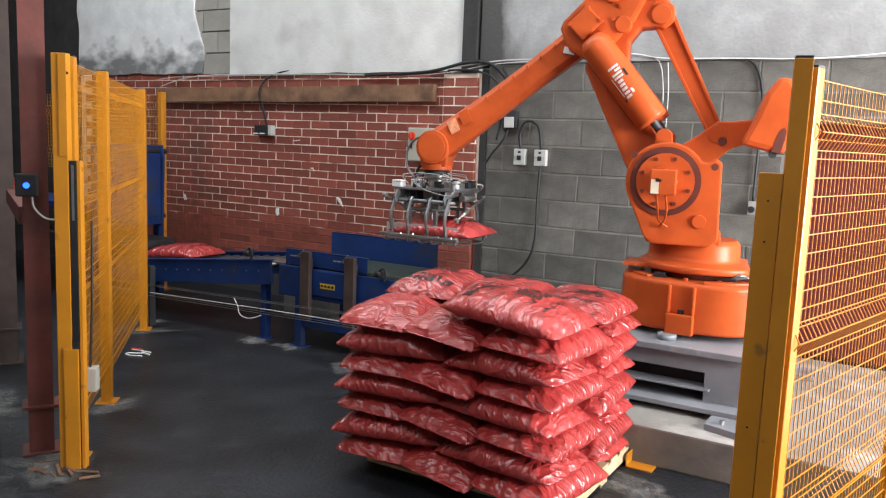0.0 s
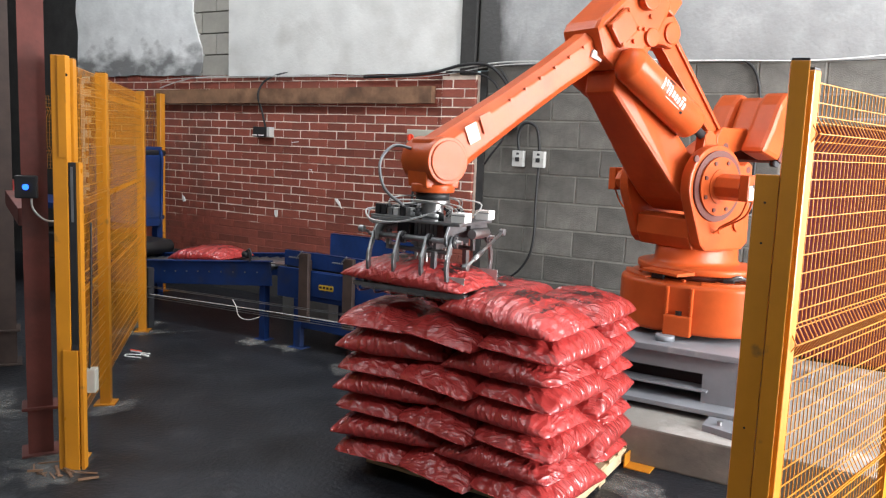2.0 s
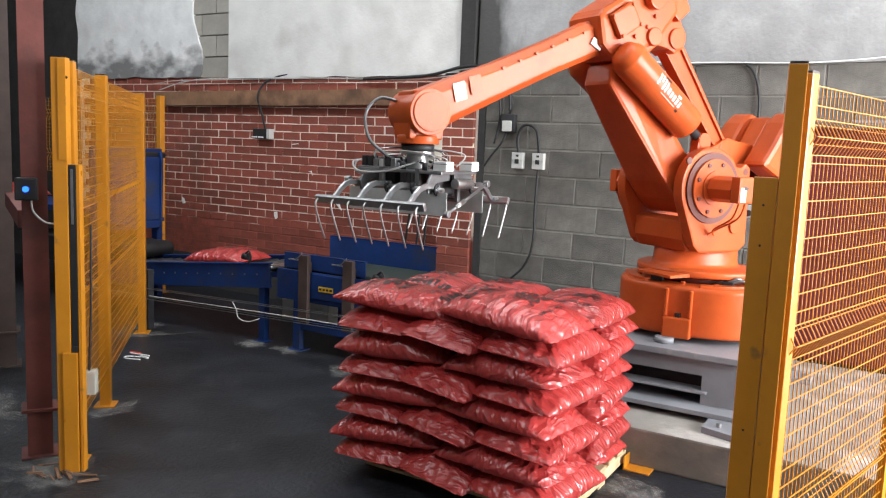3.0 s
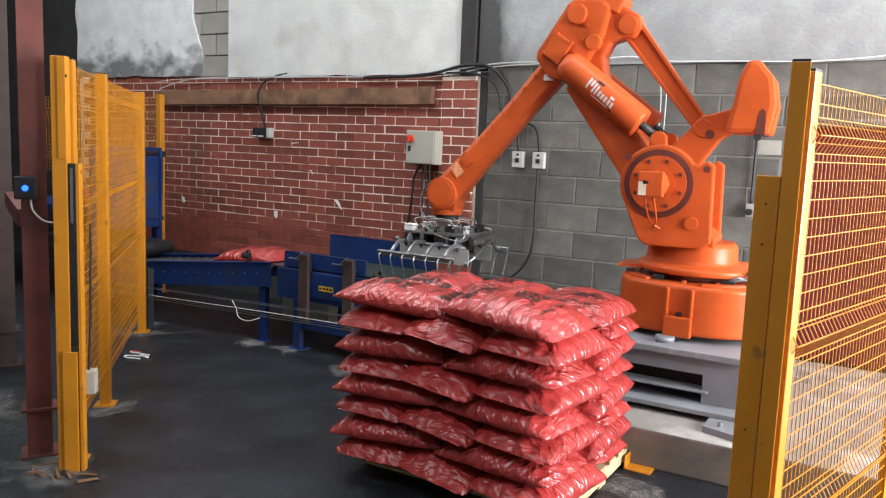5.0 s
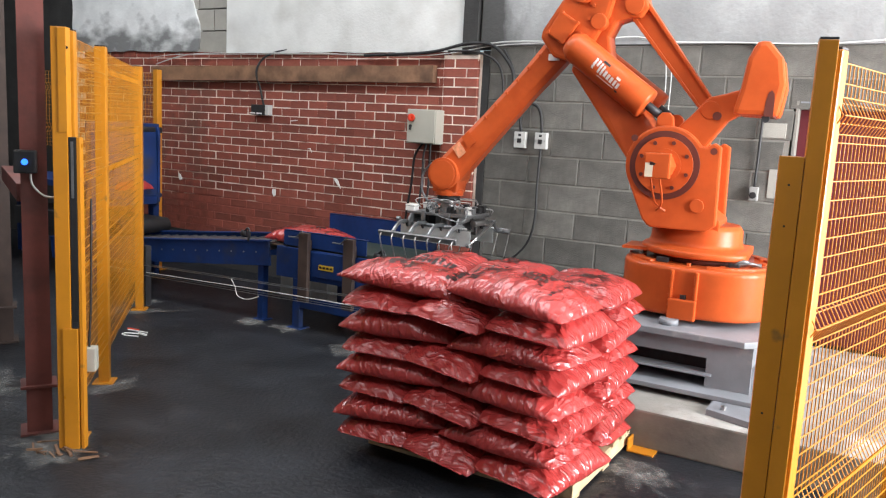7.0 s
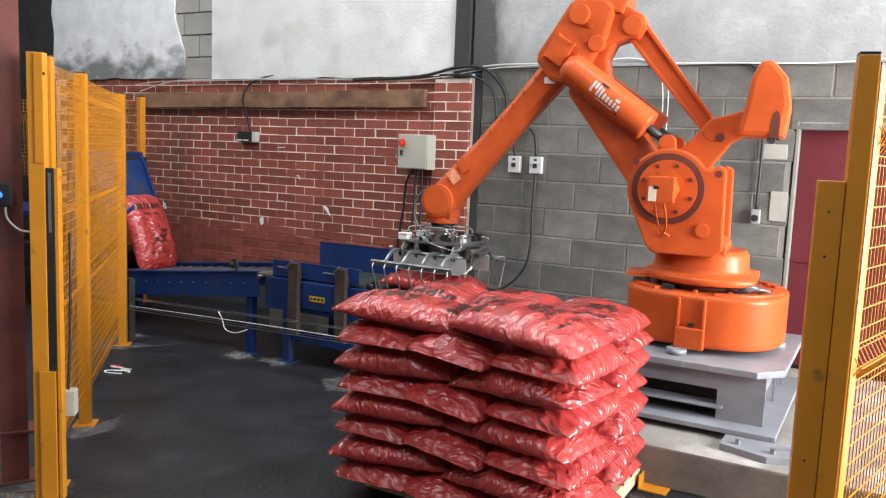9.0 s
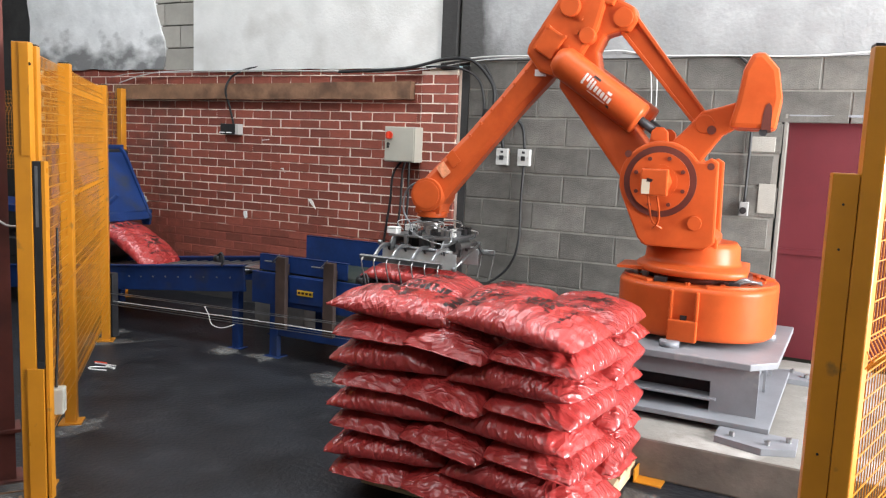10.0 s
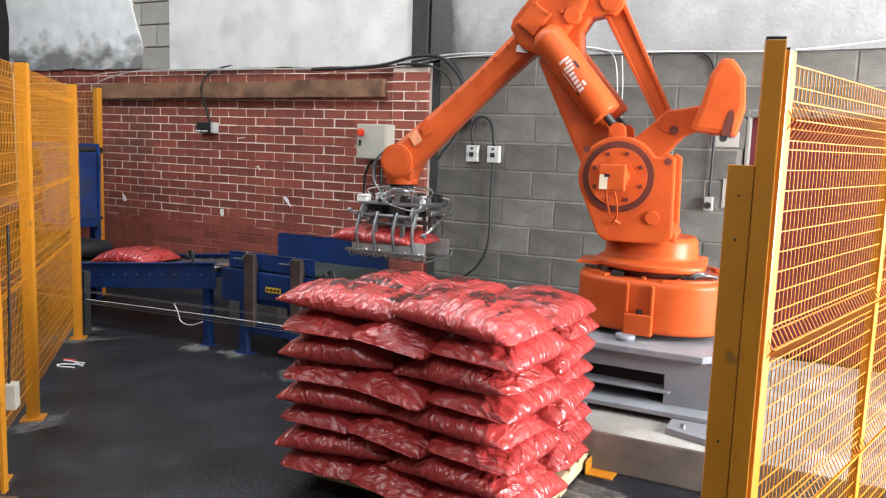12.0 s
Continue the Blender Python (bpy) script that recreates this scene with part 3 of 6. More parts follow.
tube(bm, [(-4.9, WALL - 0.05, 2.22), (-4.5, WALL - 0.06, 2.26), (-3.9, WALL - 0.05, 2.265), (-2.6, WALL - 0.045, 2.268), (-1.5, WALL - 0.05, 2.25), (-1.0, WALL - 0.07, 2.27), (-0.5, WALL - 0.05, 2.34), (0.3, WALL - 0.03, 2.37)], 0.004)
tagged(part("cable_run", bm, PALEBOX), "white cables clipped along the wall under the plaster", "cable")
bm = bmesh.new()
tube(bm, [(0.2, WALL - 0.04, 2.36), (0.62, WALL - 0.04, 2.40), (0.9, WALL - 0.045, 2.36), (1.4, WALL - 0.04, 2.35), (2.0, WALL - 0.04, 2.34), (2.6, WALL - 0.04, 2.39), (3.2, WALL - 0.05, 2.5), (4.5, WALL - 0.05, 2.6)], 0.0045)
tagged(part("cable_run", bm, WHITEPAINT), "white cable clipped along the block wall", "cable")
bm = bmesh.new()
tube(bm, [(-1.9, WALL - 0.06, 2.255), (-1.2, WALL - 0.07, 2.28), (-0.8, WALL - 0.09, 2.35), (-0.55, WALL - 0.08, 2.33), (-0.38, WALL - 0.06, 2.15), (-0.36, WALL - 0.05, 1.98)], 0.014)
tube(bm, [(-1.0, WALL - 0.06, 2.29), (-0.7, WALL - 0.08, 2.28), (-0.5, WALL - 0.07, 2.18), (-0.45, WALL - 0.05, 1.95), (-0.5, WALL - 0.04, 1.7)], 0.010)
tagged(part("cable_loop", bm, RUBBER), "loose black cables bunched at the sooty strip", "cable")
bm = bmesh.new()
tube(bm, [(0.93, WALL - 0.03, 2.33), (0.95, WALL - 0.03, 2.1), (0.95, WALL - 0.03, 1.8)], 0.004)
tube(bm, [(0.70, WALL - 0.03, 2.38), (0.86, WALL - 0.03, 2.34), (0.91, WALL - 0.03, 2.1), (0.91, WALL - 0.03, 1.8)], 0.004)
tagged(part("conduit", bm, PALEBOX), "pale conduits dropping down the block wall", "conduit")


# ---- red steelwork at the edge of the cell ----
def i_column(name, label, x, y, rz, depth, width, height, paint=REDSTEEL):
    t = thing(name, label, "column", "steel columns", pose(x, y, 0, 0, 0, rz))
    bm = bmesh.new()
    d, w = depth / 2, width / 2
    box(bm, -w, -d, 0.012, w, -d + 0.014, height)
    box(bm, -w, d - 0.014, 0.012, w, d, height)
    box(bm, -0.006, -d + 0.014, 0.012, 0.006, d - 0.014, height)
    part("shaft", bm, paint, t)
    part("base_plate", B(-w - 0.03, -d - 0.03, 0, w + 0.03, d + 0.03, 0.012), paint, t, "", 0.002)
    part("splice_plate", B(-w - 0.025, -d - 0.02, 0.24, w + 0.025, d + 0.02, 0.255), paint, t, "", 0.002)
    return t


i_column("steel_column", "red oxide painted steel column beside the fence", -1.075, 3.135, 58, 0.11, 0.115, 4.8)
# the far column's shade is put into its near-black colour
i_column("steel_column", "steel column coloured nearly black brown for the shade it stands in", -2.74, 3.93, 58, 0.15, 0.15, 4.8, DARKWOOD)
bm = bmesh.new()
box(bm, -1.3, -0.045, -0.045, 0.0, 0.045, 0.045)
ob = tagged(part("steel_rail", bm, REDSTEEL, None, "", 0.004), "red steel rail joining two columns", "rail")
ob.matrix_basis = pose(-1.175, 3.16, 1.205, 0, 0, -28)
t = thing("indicator_switch", "black call switch with a glowing blue button on the column", "switch", m=pose(-1.03, 3.07, 1.37, 0, 0, 50))
part("body", B(-0.05, -0.045, -0.055, 0.05, 0.0, 0.055), RUBBER, t, "", 0.008)
bm = bmesh.new()
cyl(bm, (0, -0.045, 0), (0, -0.053, 0), 0.014)
part("button", bm, BLUEGLOW, t, "glowing blue button")
bm = bmesh.new()
tube(bm, [(0.02, -0.02, -0.055), (0.03, -0.03, -0.11), (0.08, -0.03, -0.16), (0.14, -0.0, -0.17)], 0.005)
part("cable", bm, PALEBOX, t, "grey cable")


# ---- safety fences ----
def mesh_panel(name, parent, a, b, z0, z1, pitch, folds, rows, r=0.0019):
    """Welded wire panel from a to b, with folded ridges; uprights and cross wires."""
    a, b = Vector((*a, 0)), Vector((*b, 0))
    run = b - a
    length = run.length
    d = run.normalized()
    nrm = Vector((d.y, -d.x, 0))
    prof = [(0.0, z0)]
    for f in folds:
        prof += [(0.0, f - 0.05), (0.028, f), (0.0, f + 0.05)]
    prof.append((0.0, z1))
    bm = bmesh.new()

    def wire(p, q, side):
        e = (q - p).normalized()
        s1 = e.cross(side).normalized() * r
        s2 = side.normalized() * r
        ring = [(s1 + s2), (s2 - s1), (-s1 - s2), (s1 - s2)]
        va = [bm.verts.new(p + o) for o in ring]
        vb = [bm.verts.new(q + o) for o in ring]
        for i in range(4):
            bm.faces.new((va[i], va[(i + 1) % 4], vb[(i + 1) % 4], vb[i]))

    k = int(length / pitch)
    for i in range(k + 1):
        base = a + d * (i * length / k)
        for (o1, h1), (o2, h2) in zip(prof, prof[1:]):
            wire(base + nrm * o1 + Vector((0, 0, h1)), base + nrm * o2 + Vector((0, 0, h2)), d)
    zs = [z0 + (z1 - z0) * i / rows for i in range(rows + 1)]
    for z in zs:
        wire(a + Vector((0, 0, z)) + nrm * 0.005, b + Vector((0, 0, z)) + nrm * 0.005, nrm)
    for f in folds:
        for dz, o in ((-0.05, 0.004), (0.0, 0.033), (0.05, 0.004)):
            wire(a + Vector((0, 0, f + dz)) + nrm * o, b + Vector((0, 0, f + dz)) + nrm * o, nrm)
    ob = part(name, bm, YELLOW, parent)
    return ob


def post(parent, x, y, rz, w, d, h, name="post", foot=True):
    m = pose(x, y, 0, 0, 0, rz)
    bm = bmesh.new()
    box(bm, -w / 2, -d / 2, 0, w / 2, d / 2, h)
    ob = part(name, bm, YELLOW, parent, "", 0.004)
    ob.matrix_basis = m
    part("cap", B(-w / 2 + 0.002, -d / 2 + 0.002, h, w / 2 - 0.002, d / 2 - 0.002, h + 0.006), DARKMETAL, ob, "dark plastic cap")
    if foot:
        part("foot_plate", B(-w / 2 - 0.03, -d / 2 - 0.03, 0.001, w / 2 + 0.03, d / 2 + 0.03, 0.010), YELLOW, ob)
    return ob


LP = [(-0.845, 3.175), (-1.455, 3.80), (-2.80, 5.14), (-4.1, 6.42)]
fence = thing("safety_fence", "yellow wire mesh safety fence with square posts", "fence", "safety fences")
yaw = math.degrees(math.atan2(0.76, -0.65))
for x, y in LP[:3]:
    post(fence, x, y, yaw, 0.06, 0.06, 1.985)
for a, b in zip(LP[:2], LP[1:3]):
    mesh_panel("mesh_panel", fence, a, b, 0.17, 1.96, 0.031, (0.27, 0.86, 1.31, 1.83), 36, 0.0012)

col = thing("light_curtain_column", "yellow light curtain column with a dark sensor strip", "safety sensor", m=pose(-0.782, 3.112, 0, 0, 0, 33))
bm = bmesh.new()
box(bm, -0.042, -0.05, 0.0, 0.026, 0.0, 1.99)
box(bm, 0.026, -0.012, 0.0, 0.062, 0.0, 0.62)
part("body", bm, YELLOW, col, "", 0.003)
part("side", B(0.064, -0.046, 0.0, 0.078, -0.002, 1.5), YELLOW, col)
part("front_plate", B(-0.010, -0.056, 1.52, 0.028, -0.0505, 1.985), YELLOW, col, "", 0.002)
part("front_plate", B(-0.010, -0.060, 0.002, 0.060, -0.0505, 0.60), YELLOW, col, "", 0.002)
part("sensor_strip", B(0.028, -0.046, 0.63, 0.062, -0.013, 1.50), RUBBER, col, "black light curtain strip", 0.003)
part("window", B(0.038, -0.0475, 1.22, 0.050, -0.0455, 1.48), GALV, col, "grey sensor window")
part("sensor_cap", B(0.030, -0.048, 0.60, 0.060, -0.012, 0.63), DARKMETAL, col, "dark end cap")
for z in (1.3, 0.42):
    bm = bmesh.new()
    cyl(bm, (0.03, -0.05, z + 0.6 if z > 1 else z), (0.03, -0.054, z + 0.6 if z > 1 else z), 0.007, n=10)
    part("bolt", bm, DARKMETAL, col)
box_ob = thing("interlock_box", "small grey plastic junction box on the mesh", "electrical box", m=pose(-0.80, 3.265, 0.40, 0, 0, yaw))
part("body", B(-0.035, -0.005, -0.06, 0.035, 0.045, 0.06), ENCLOSURE, box_ob, "", 0.006)
part("lid", B(-0.032, 0.046, -0.056, 0.032, 0.052, 0.056), ENCLOSURE, box_ob, "", 0.004)
bm = bmesh.new()
tube(bm, [(0, 0.03, 0.06), (0, 0.03, 0.1), (0.005, 0.02, 0.35), (0, 0.012, 0.8)], 0.006)
part("cable", bm, RUBBER, box_ob, "black cable")

back_fence = thing("safety_fence", "yellow mesh fence far back beside the brick wall", "fence", "safety fences")
post(back_fence, -4.10, 6.42, 0, 0.06, 0.06, 2.06)
post(back_fence, -6.3, 6.42, 0, 0.06, 0.06, 2.06)
mesh_panel("mesh_panel", back_fence, (-4.13, 6.42), (-6.3, 6.42), 1.2, 2.03, 0.05, (1.4, 1.85), 20, 0.0016)

RP = [(2.402, 3.19), (2.672, 4.30), (2.942, 5.41)]
rdir = math.degrees(math.atan2(1.11, 0.27))
rfence = thing("safety_fence", "yellow wire mesh safety fence with folded ridges", "fence", "safety fences")
for x, y in RP[:2]:
    post(rfence, x, y, rdir, 0.05, 0.03, 1.89)
for a, b in zip(RP, RP[1:]):
    mesh_panel("mesh_panel", rfence, a, b, 0.10, 1.86, 0.032, (0.56, 1.13, 1.72), 33, 0.0015)
rcol = thing("light_curtain_column", "yellow light curtain column with a lower side plate", "safety sensor", m=pose(2.369, 3.10, 0, 0, 0, 10))
bm = bmesh.new()
box(bm, -0.012, -0.03, 0.0, 0.034, 0.03, 1.905)
part("body", bm, YELLOW, rcol, "", 0.003)
part("cap", B(-0.011, -0.029, 1.905, 0.033, 0.029, 1.911), DARKMETAL, rcol)
part("side_plate", B(-0.074, -0.026, 0.0, -0.0135, 0.02, 1.605), YELLOW, rcol, "", 0.003)
for z in (1.53, 1.42, 0.9):
    bm = bmesh.new()
    cyl(bm, (-0.045, -0.026, z), (-0.045, -0.028, z), 0.0032, n=10)
    part("bolt", bm, DARKMETAL, rcol)

# ---- robot pedestal ----
AX, AY = 1.545, 5.87
ped = thing("robot_pedestal", "grey painted welded steel pedestal bolted to the plinth", "pedestal", m=pose(AX, AY, 0))
bm = bmesh.new()
o = [(-0.50, -0.65), (0.40, -0.65), (0.52, -0.51), (0.52, 0.52), (-0.50, 0.52)]
a = [bm.verts.new((x, y, 0.535)) for x, y in o]
b = [bm.verts.new((x, y, 0.572)) for x, y in o]
bm.faces.new(a), bm.faces.new(b)
for i in range(5):
    bm.faces.new((a[i], a[(i + 1) % 5], b[(i + 1) % 5], b[i]))
part("top_plate", bm, GREY, ped, "", 0.005)
bm = bmesh.new()
box(bm, -0.42, -0.59, 0.435, 0.44, -0.57, 0.535)
box(bm, 0.20, -0.59, 0.27, 0.44, -0.57, 0.435)
part("front_panel", bm, GREY, ped)
part("shelf", B(-0.42, -0.63, 0.338, 0.235, -0.50, 0.350), GREY, ped, "", 0.002)
# dark sheet put in for the shade inside the hollow pedestal
part("inner_panel", B(-0.40, -0.40, 0.272, 0.32, -0.388, 0.53), DARKMETAL, ped, "dark panel standing for the shade inside the pedestal")
bm = bmesh.new()
for y in (-0.52, -0.05, 0.35):
    box(bm, 0.415, y, 0.27, 0.43, y + 0.016, 0.535)
    box(bm, -0.42, y, 0.27, -0.405, y + 0.016, 0.535)
box(bm, 0.35, -0.57, 0.27, 0.365, 0.42, 0.535)
box(bm, -0.36, -0.57, 0.27, -0.345, 0.42, 0.535)
box(bm, -0.42, 0.40, 0.27, 0.40, 0.42, 0.535)
part("ribs", bm, GREY, ped)
part("base_plate", B(-0.52, -0.73, 0.245, 0.52, 0.55, 0.272), GREY, ped, "", 0.004)
foot_outline = [(-0.18, -0.10), (0.05, -0.17), (0.20, -0.10), (0.20, 0.08), (-0.18, 0.08)]
for fx, fy, sx, sy in ((0.46, -0.79, 1, 1), (0.46, 0.55, 1, -1), (-0.36, -0.79, -1, 1), (-0.36, 0.55, -1, -1)):
    bm = bmesh.new()
    a = [bm.verts.new((fx + sx * x, fy + sy * y, 0.21)) for x, y in foot_outline]
    b = [bm.verts.new((fx + sx * x, fy + sy * y, 0.245)) for x, y in foot_outline]
    bm.faces.new(a), bm.faces.new(b)
    for i in range(5):
        bm.faces.new((a[i], a[(i + 1) % 5], b[(i + 1) % 5], b[i]))
    foot = part("foot", bm, GREY, ped, "", 0.003)
    for bx, by in ((-0.10, -0.06), (0.07, -0.10), (0.16, 0.0)):
        bm = bmesh.new()
        cyl(bm, (fx + sx * bx, fy + sy * by, 0.245), (fx + sx * bx, fy + sy * by, 0.268), 0.014, n=6)
        part("bolt", bm, STEEL, foot)
for x, y in ((-0.05, -0.50), (0.40, 0.05), (-0.42, 0.05), (0.0, 0.42)):
    bm = bmesh.new()
    cyl(bm, (x, y, 0.572), (x, y, 0.605), 0.055)
    part("spacer", bm, GREY, ped)

# ---- palletising robot ----
robot = thing("palletising_robot", "orange industrial palletising robot arm on a grey pedestal", "robot", m=pose(AX, AY, 0))
S, E_, W_, R_, F_ = Vector((0.239, 1.477)), Vector((0.754, 2.087)), Vector((1.769, 1.281)), Vector((0.043, 1.824)), Vector((0.558, 2.434))


def rel(pts, o):
    return [(x - o.x, z - o.y) for x, z in pts]


bm = bmesh.new()
lathe(bm, [(0.43, 0.605), (0.432, 0.605), (0.456, 0.612), (0.461, 0.622), (0.462, 0.634), (0.462, 0.640), (0.462, 0.872), (0.462, 0.880), (0.458, 0.893), (0.450, 0.901), (0.438, 0.905), (0.43, 0.905), (0.34, 0.905), (0.335, 0.905)], 64)
for vtx in bm.verts:
    # the casting is a rounded square, not a drum
    r_ = math.hypot(vtx.co.x, vtx.co.y)
    if r_ > 0.42:
        c_, s_ = abs(vtx.co.x) / r_, abs(vtx.co.y) / r_
        k_ = 0.975 / (c_ ** 2.7 + s_ ** 2.7) ** (1 / 2.7)
        vtx.co.x, vtx.co.y = vtx.co.x * k_, vtx.co.y * k_
base = part("base", bm, ORANGE, robot)
bm = bmesh.new()
box(bm, -0.075, -0.485, 0.60, 0.085, -0.40, 0.72)
box(bm, -0.075, -0.475, 0.72, -0.055, -0.40, 0.885)
box(bm, 0.065, -0.475, 0.72, 0.085, -0.40, 0.885)
part("bracket", bm, ORANGE, base, "", 0.008)
bm = bmesh.new()
cyl(bm, (0.005, -0.445, 0.715), (0.005, -0.445, 0.745), 0.022, n=6)
part("bolt", bm, DARKMETAL, base)
for a in range(0, 360, 30):
    bm = bmesh.new()
    c, s_ = math.cos(radians(a)), math.sin(radians(a))
    cyl(bm, (0.365 * c, 0.365 * s_, 0.905), (0.365 * c, 0.365 * s_, 0.920), 0.014, n=6)
    part("bolt", bm, ORANGE, base)
for a0, a1, name_ in ((-75, -8, "top_cover"), (20, 110, "top_cover"), (-170, -120, "top_cover")):
    bm = bmesh.new()
    arc = [radians(a0 + (a1 - a0) * i / 14) for i in range(15)]
    rings = [[bm.verts.new((r * math.cos(a), r * math.sin(a), z)) for a in arc] for r, z in ((0.385, 0.902), (0.445, 0.902), (0.445, 0.918), (0.385, 0.918))]
    for p_, q_ in zip(rings, rings[1:] + rings[:1]):
        for i in range(14):
            bm.faces.new((p_[i], p_[i + 1], q_[i + 1], q_[i]))
    bm.faces.new([r[0] for r in rings]), bm.faces.new([r[-1] for r in rings][::-1])
    part(name_, bm, ORANGE, base, "", 0.004)
for x, y, w_ in ((-0.16, -0.335, 0.035), (0.24, -0.275, 0.03)):
    part("connector", B(x - w_, y - 0.02, 0.9055, x + w_, y + 0.02, 0.935), DARKMETAL, base, "dark cable connector", 0.004)
bm = bmesh.new()
tube(bm, [(0.24, -0.275, 0.93), (0.29, -0.26, 0.955), (0.33, -0.20, 0.93), (0.36, -0.12, 0.925)], 0.010)
tube(bm, [(0.26, -0.275, 0.93), (0.33, -0.25, 0.945), (0.37, -0.18, 0.925)], 0.008)
part("cable", bm, ALU, base, "grey cable on the base")
bm = bmesh.new()
lathe(bm, [(0.30, 0.90), (0.30, 0.945)], 40)
part("bearing_ring", bm, DARKRED, base)

# turret: turns about the upright axis; x ahead along the arm, y to its left
bm = bmesh.new()
lathe(bm, [(0.27, 0.942), (0.272, 0.942), (0.360, 0.944), (0.372, 0.948), (0.376, 0.956), (0.376, 0.976), (0.372, 0.984), (0.362, 0.988), (0.25, 0.992), (0.236, 0.998), (0.228, 1.012), (0.225, 1.03), (0.222, 1.10), (0.20, 1.13)], 56)
plate(bm, [(0.0, 0.95), (0.46, 0.95), (0.46, 0.965), (0.0, 0.985)], -0.05, 0.22)
for vtx in bm.verts:
    # the ring is cut flat behind the arm, and the neck runs forward under it
    if vtx.co.z < 0.99:
        vtx.co.x = max(vtx.co.x, -0.275)
    elif vtx.co.x > 0:
        vtx.co.x *= 1.45
turret = part("turret", bm, ORANGE, robot, "orange turret with two side cheeks")


def rounded(cx, cz, r, a0, a1, n=14):
    return [(cx + r * math.cos(radians(a0 + (a1 - a0) * i / n)), cz + r * math.sin(radians(a0 + (a1 - a0) * i / n))) for i in range(n + 1)]


cheek = rounded(S.x, S.y, 0.235, -28, 148, 22) + [(0.0, 1.60), (-0.035, 1.625), (-0.075, 1.60), (-0.085, 1.14), (-0.03, 1.10), (0.30, 1.10), (0.345, 1.14)]
for y0, y1 in ((0.20, 0.27), (-0.27, -0.20)):
    bm = bmesh.new()
    plate(bm, cheek, y0, y1)
    part("cheek", bm, ORANGE, turret, "", 0.012)
bm = bmesh.new()
plate(bm, [(-0.10, 1.10), (0.33, 1.10), (0.37, 1.17), (0.37, 1.28), (0.30, 1.30), (-0.02, 1.22), (-0.10, 1.16)], -0.20, 0.20)
part("cross_web", bm, ORANGE, turret, "", 0.01)
bm = bmesh.new()
plate(bm, [(-0.17, 1.06), (-0.02, 1.13), (-0.02, 1.17), (-0.17, 1.10)], -0.05, 0.05)
part("connector", bm, ALU, turret, "grey connector block", 0.004)
for y0, y1, yn in ((0.27, 0.282, 1), (-0.282, -0.27, -1)):
    # solid dark disc; its colour gives the groove its shade
    bm = bmesh.new()
    cyl(bm, (S.x, y0 if yn > 0 else y1, S.y), (S.x, (y1 if yn > 0 else y0), S.y), 0.205, n=48)
    part("seal_ring", bm, DARKRED, turret, "ring round the reducer, coloured dark like a shaded groove")
    bm = bmesh.new()
    cyl(bm, (S.x, yn * 0.282, S.y), (S.x, yn * 0.297, S.y), 0.168, n=48)
    cyl(bm, (S.x, yn * 0.297, S.y), (S.x, yn * 0.303, S.y), 0.10, n=40)
    red = part("reducer", bm, ORANGE, turret)
    for a in range(0, 360, 45):
        bm = bmesh.new()
        x, z = S.x + 0.142 * math.cos(radians(a + 20)), S.y + 0.142 * math.sin(radians(a + 20))
        cyl(bm, (x, yn * 0.297, z), (x, yn * 0.305, z), 0.012, n=12)
        part("bolt", bm, DARKRED, red)
    bm = bmesh.new()
    cyl(bm, (S.x, yn * 0.30, S.y), (S.x, yn * 0.47, S.y), 0.075, n=8)
    box(bm, S.x - 0.075, min(yn * 0.47, yn * 0.53), S.y - 0.07, S.x + 0.07, max(yn * 0.47, yn * 0.53), S.y + 0.075)
    mot = part("motor", bm, ORANGE, turret, "orange painted servo motor", 0.008)
    if yn > 0:
        part("label", B(S.x + 0.018, 0.531, S.y - 0.062, S.x + 0.062, 0.534, S.y + 0.018), STICKER, mot, "white sticker with a small dark mark")
        bm = bmesh.new()
        plate(bm, rel([(0.036, 0.0), (0.01, 0.0), (0.0, 0.012), (0.036, 0.022)], Vector((-S.x, -S.y - 0.005))), 0.5345, 0.536)
        part("mark", bm, INK, mot)
    bm = bmesh.new()
    for dx in (-0.02, 0.03):
        tube(bm, [(S.x + dx, yn * 0.50, S.y - 0.07), (S.x + dx - 0.01, yn * 0.45, S.y - 0.16), (S.x + dx * 0.6, yn * 0.33, S.y - 0.23), (S.x - dx, yn * 0.285, S.y - 0.27)], 0.006)
    part("cable", bm, ORANGE, turret, "orange motor cables")
for x, z, r in ((-0.035, 1.625, 0.020), (0.43, 1.68, 0.020)):
    # dark disc puts the shade of the lifting hole into colour
    bm = bmesh.new()
    cyl(bm, (x, 0.262, z - 0.05), (x, 0.272, z - 0.05), r, n=18)
    part("lifting_eye", bm, DARKRED, turret, "disc coloured dark for the shade in a lifting hole")
part("label", B(-0.078, 0.21, 1.20, -0.0755, 0.25, 1.30), WHITEPAINT, turret, "white warning sticker")
bm = bmesh.new()
cyl(bm, (0.03, 0.27, 1.25), (0.03, 0.285, 1.25), 0.04, n=24)
part("plug_cap", bm, ORANGE, turret, "round cover", 0.003)
G_ = Vector((0.27, 1.745))
for y in (0.19, -0.19):
    bm = bmesh.new()
    plate(bm, [(G_.x + x, G_.y + z) for x, z in ((-0.06, -0.10), (0.06, -0.10), (0.045, 0.02), (0.02, 0.045), (-0.02, 0.045), (-0.045, 0.02))], y - 0.03, y + 0.03)
    part("clevis", bm, ORANGE, turret, "", 0.006)

# lower arm, about S
bm = bmesh.new()
low = [(0.40, 1.40), (0.50, 1.50), (0.92, 2.02), (0.90, 2.13), (0.80, 2.19), (0.70, 2.15), (0.66, 2.06), (0.34, 1.68), (0.16, 1.55), (0.16, 1.40), (0.28, 1.31)]
plate(bm, rel(low, S), -0.17, 0.17)
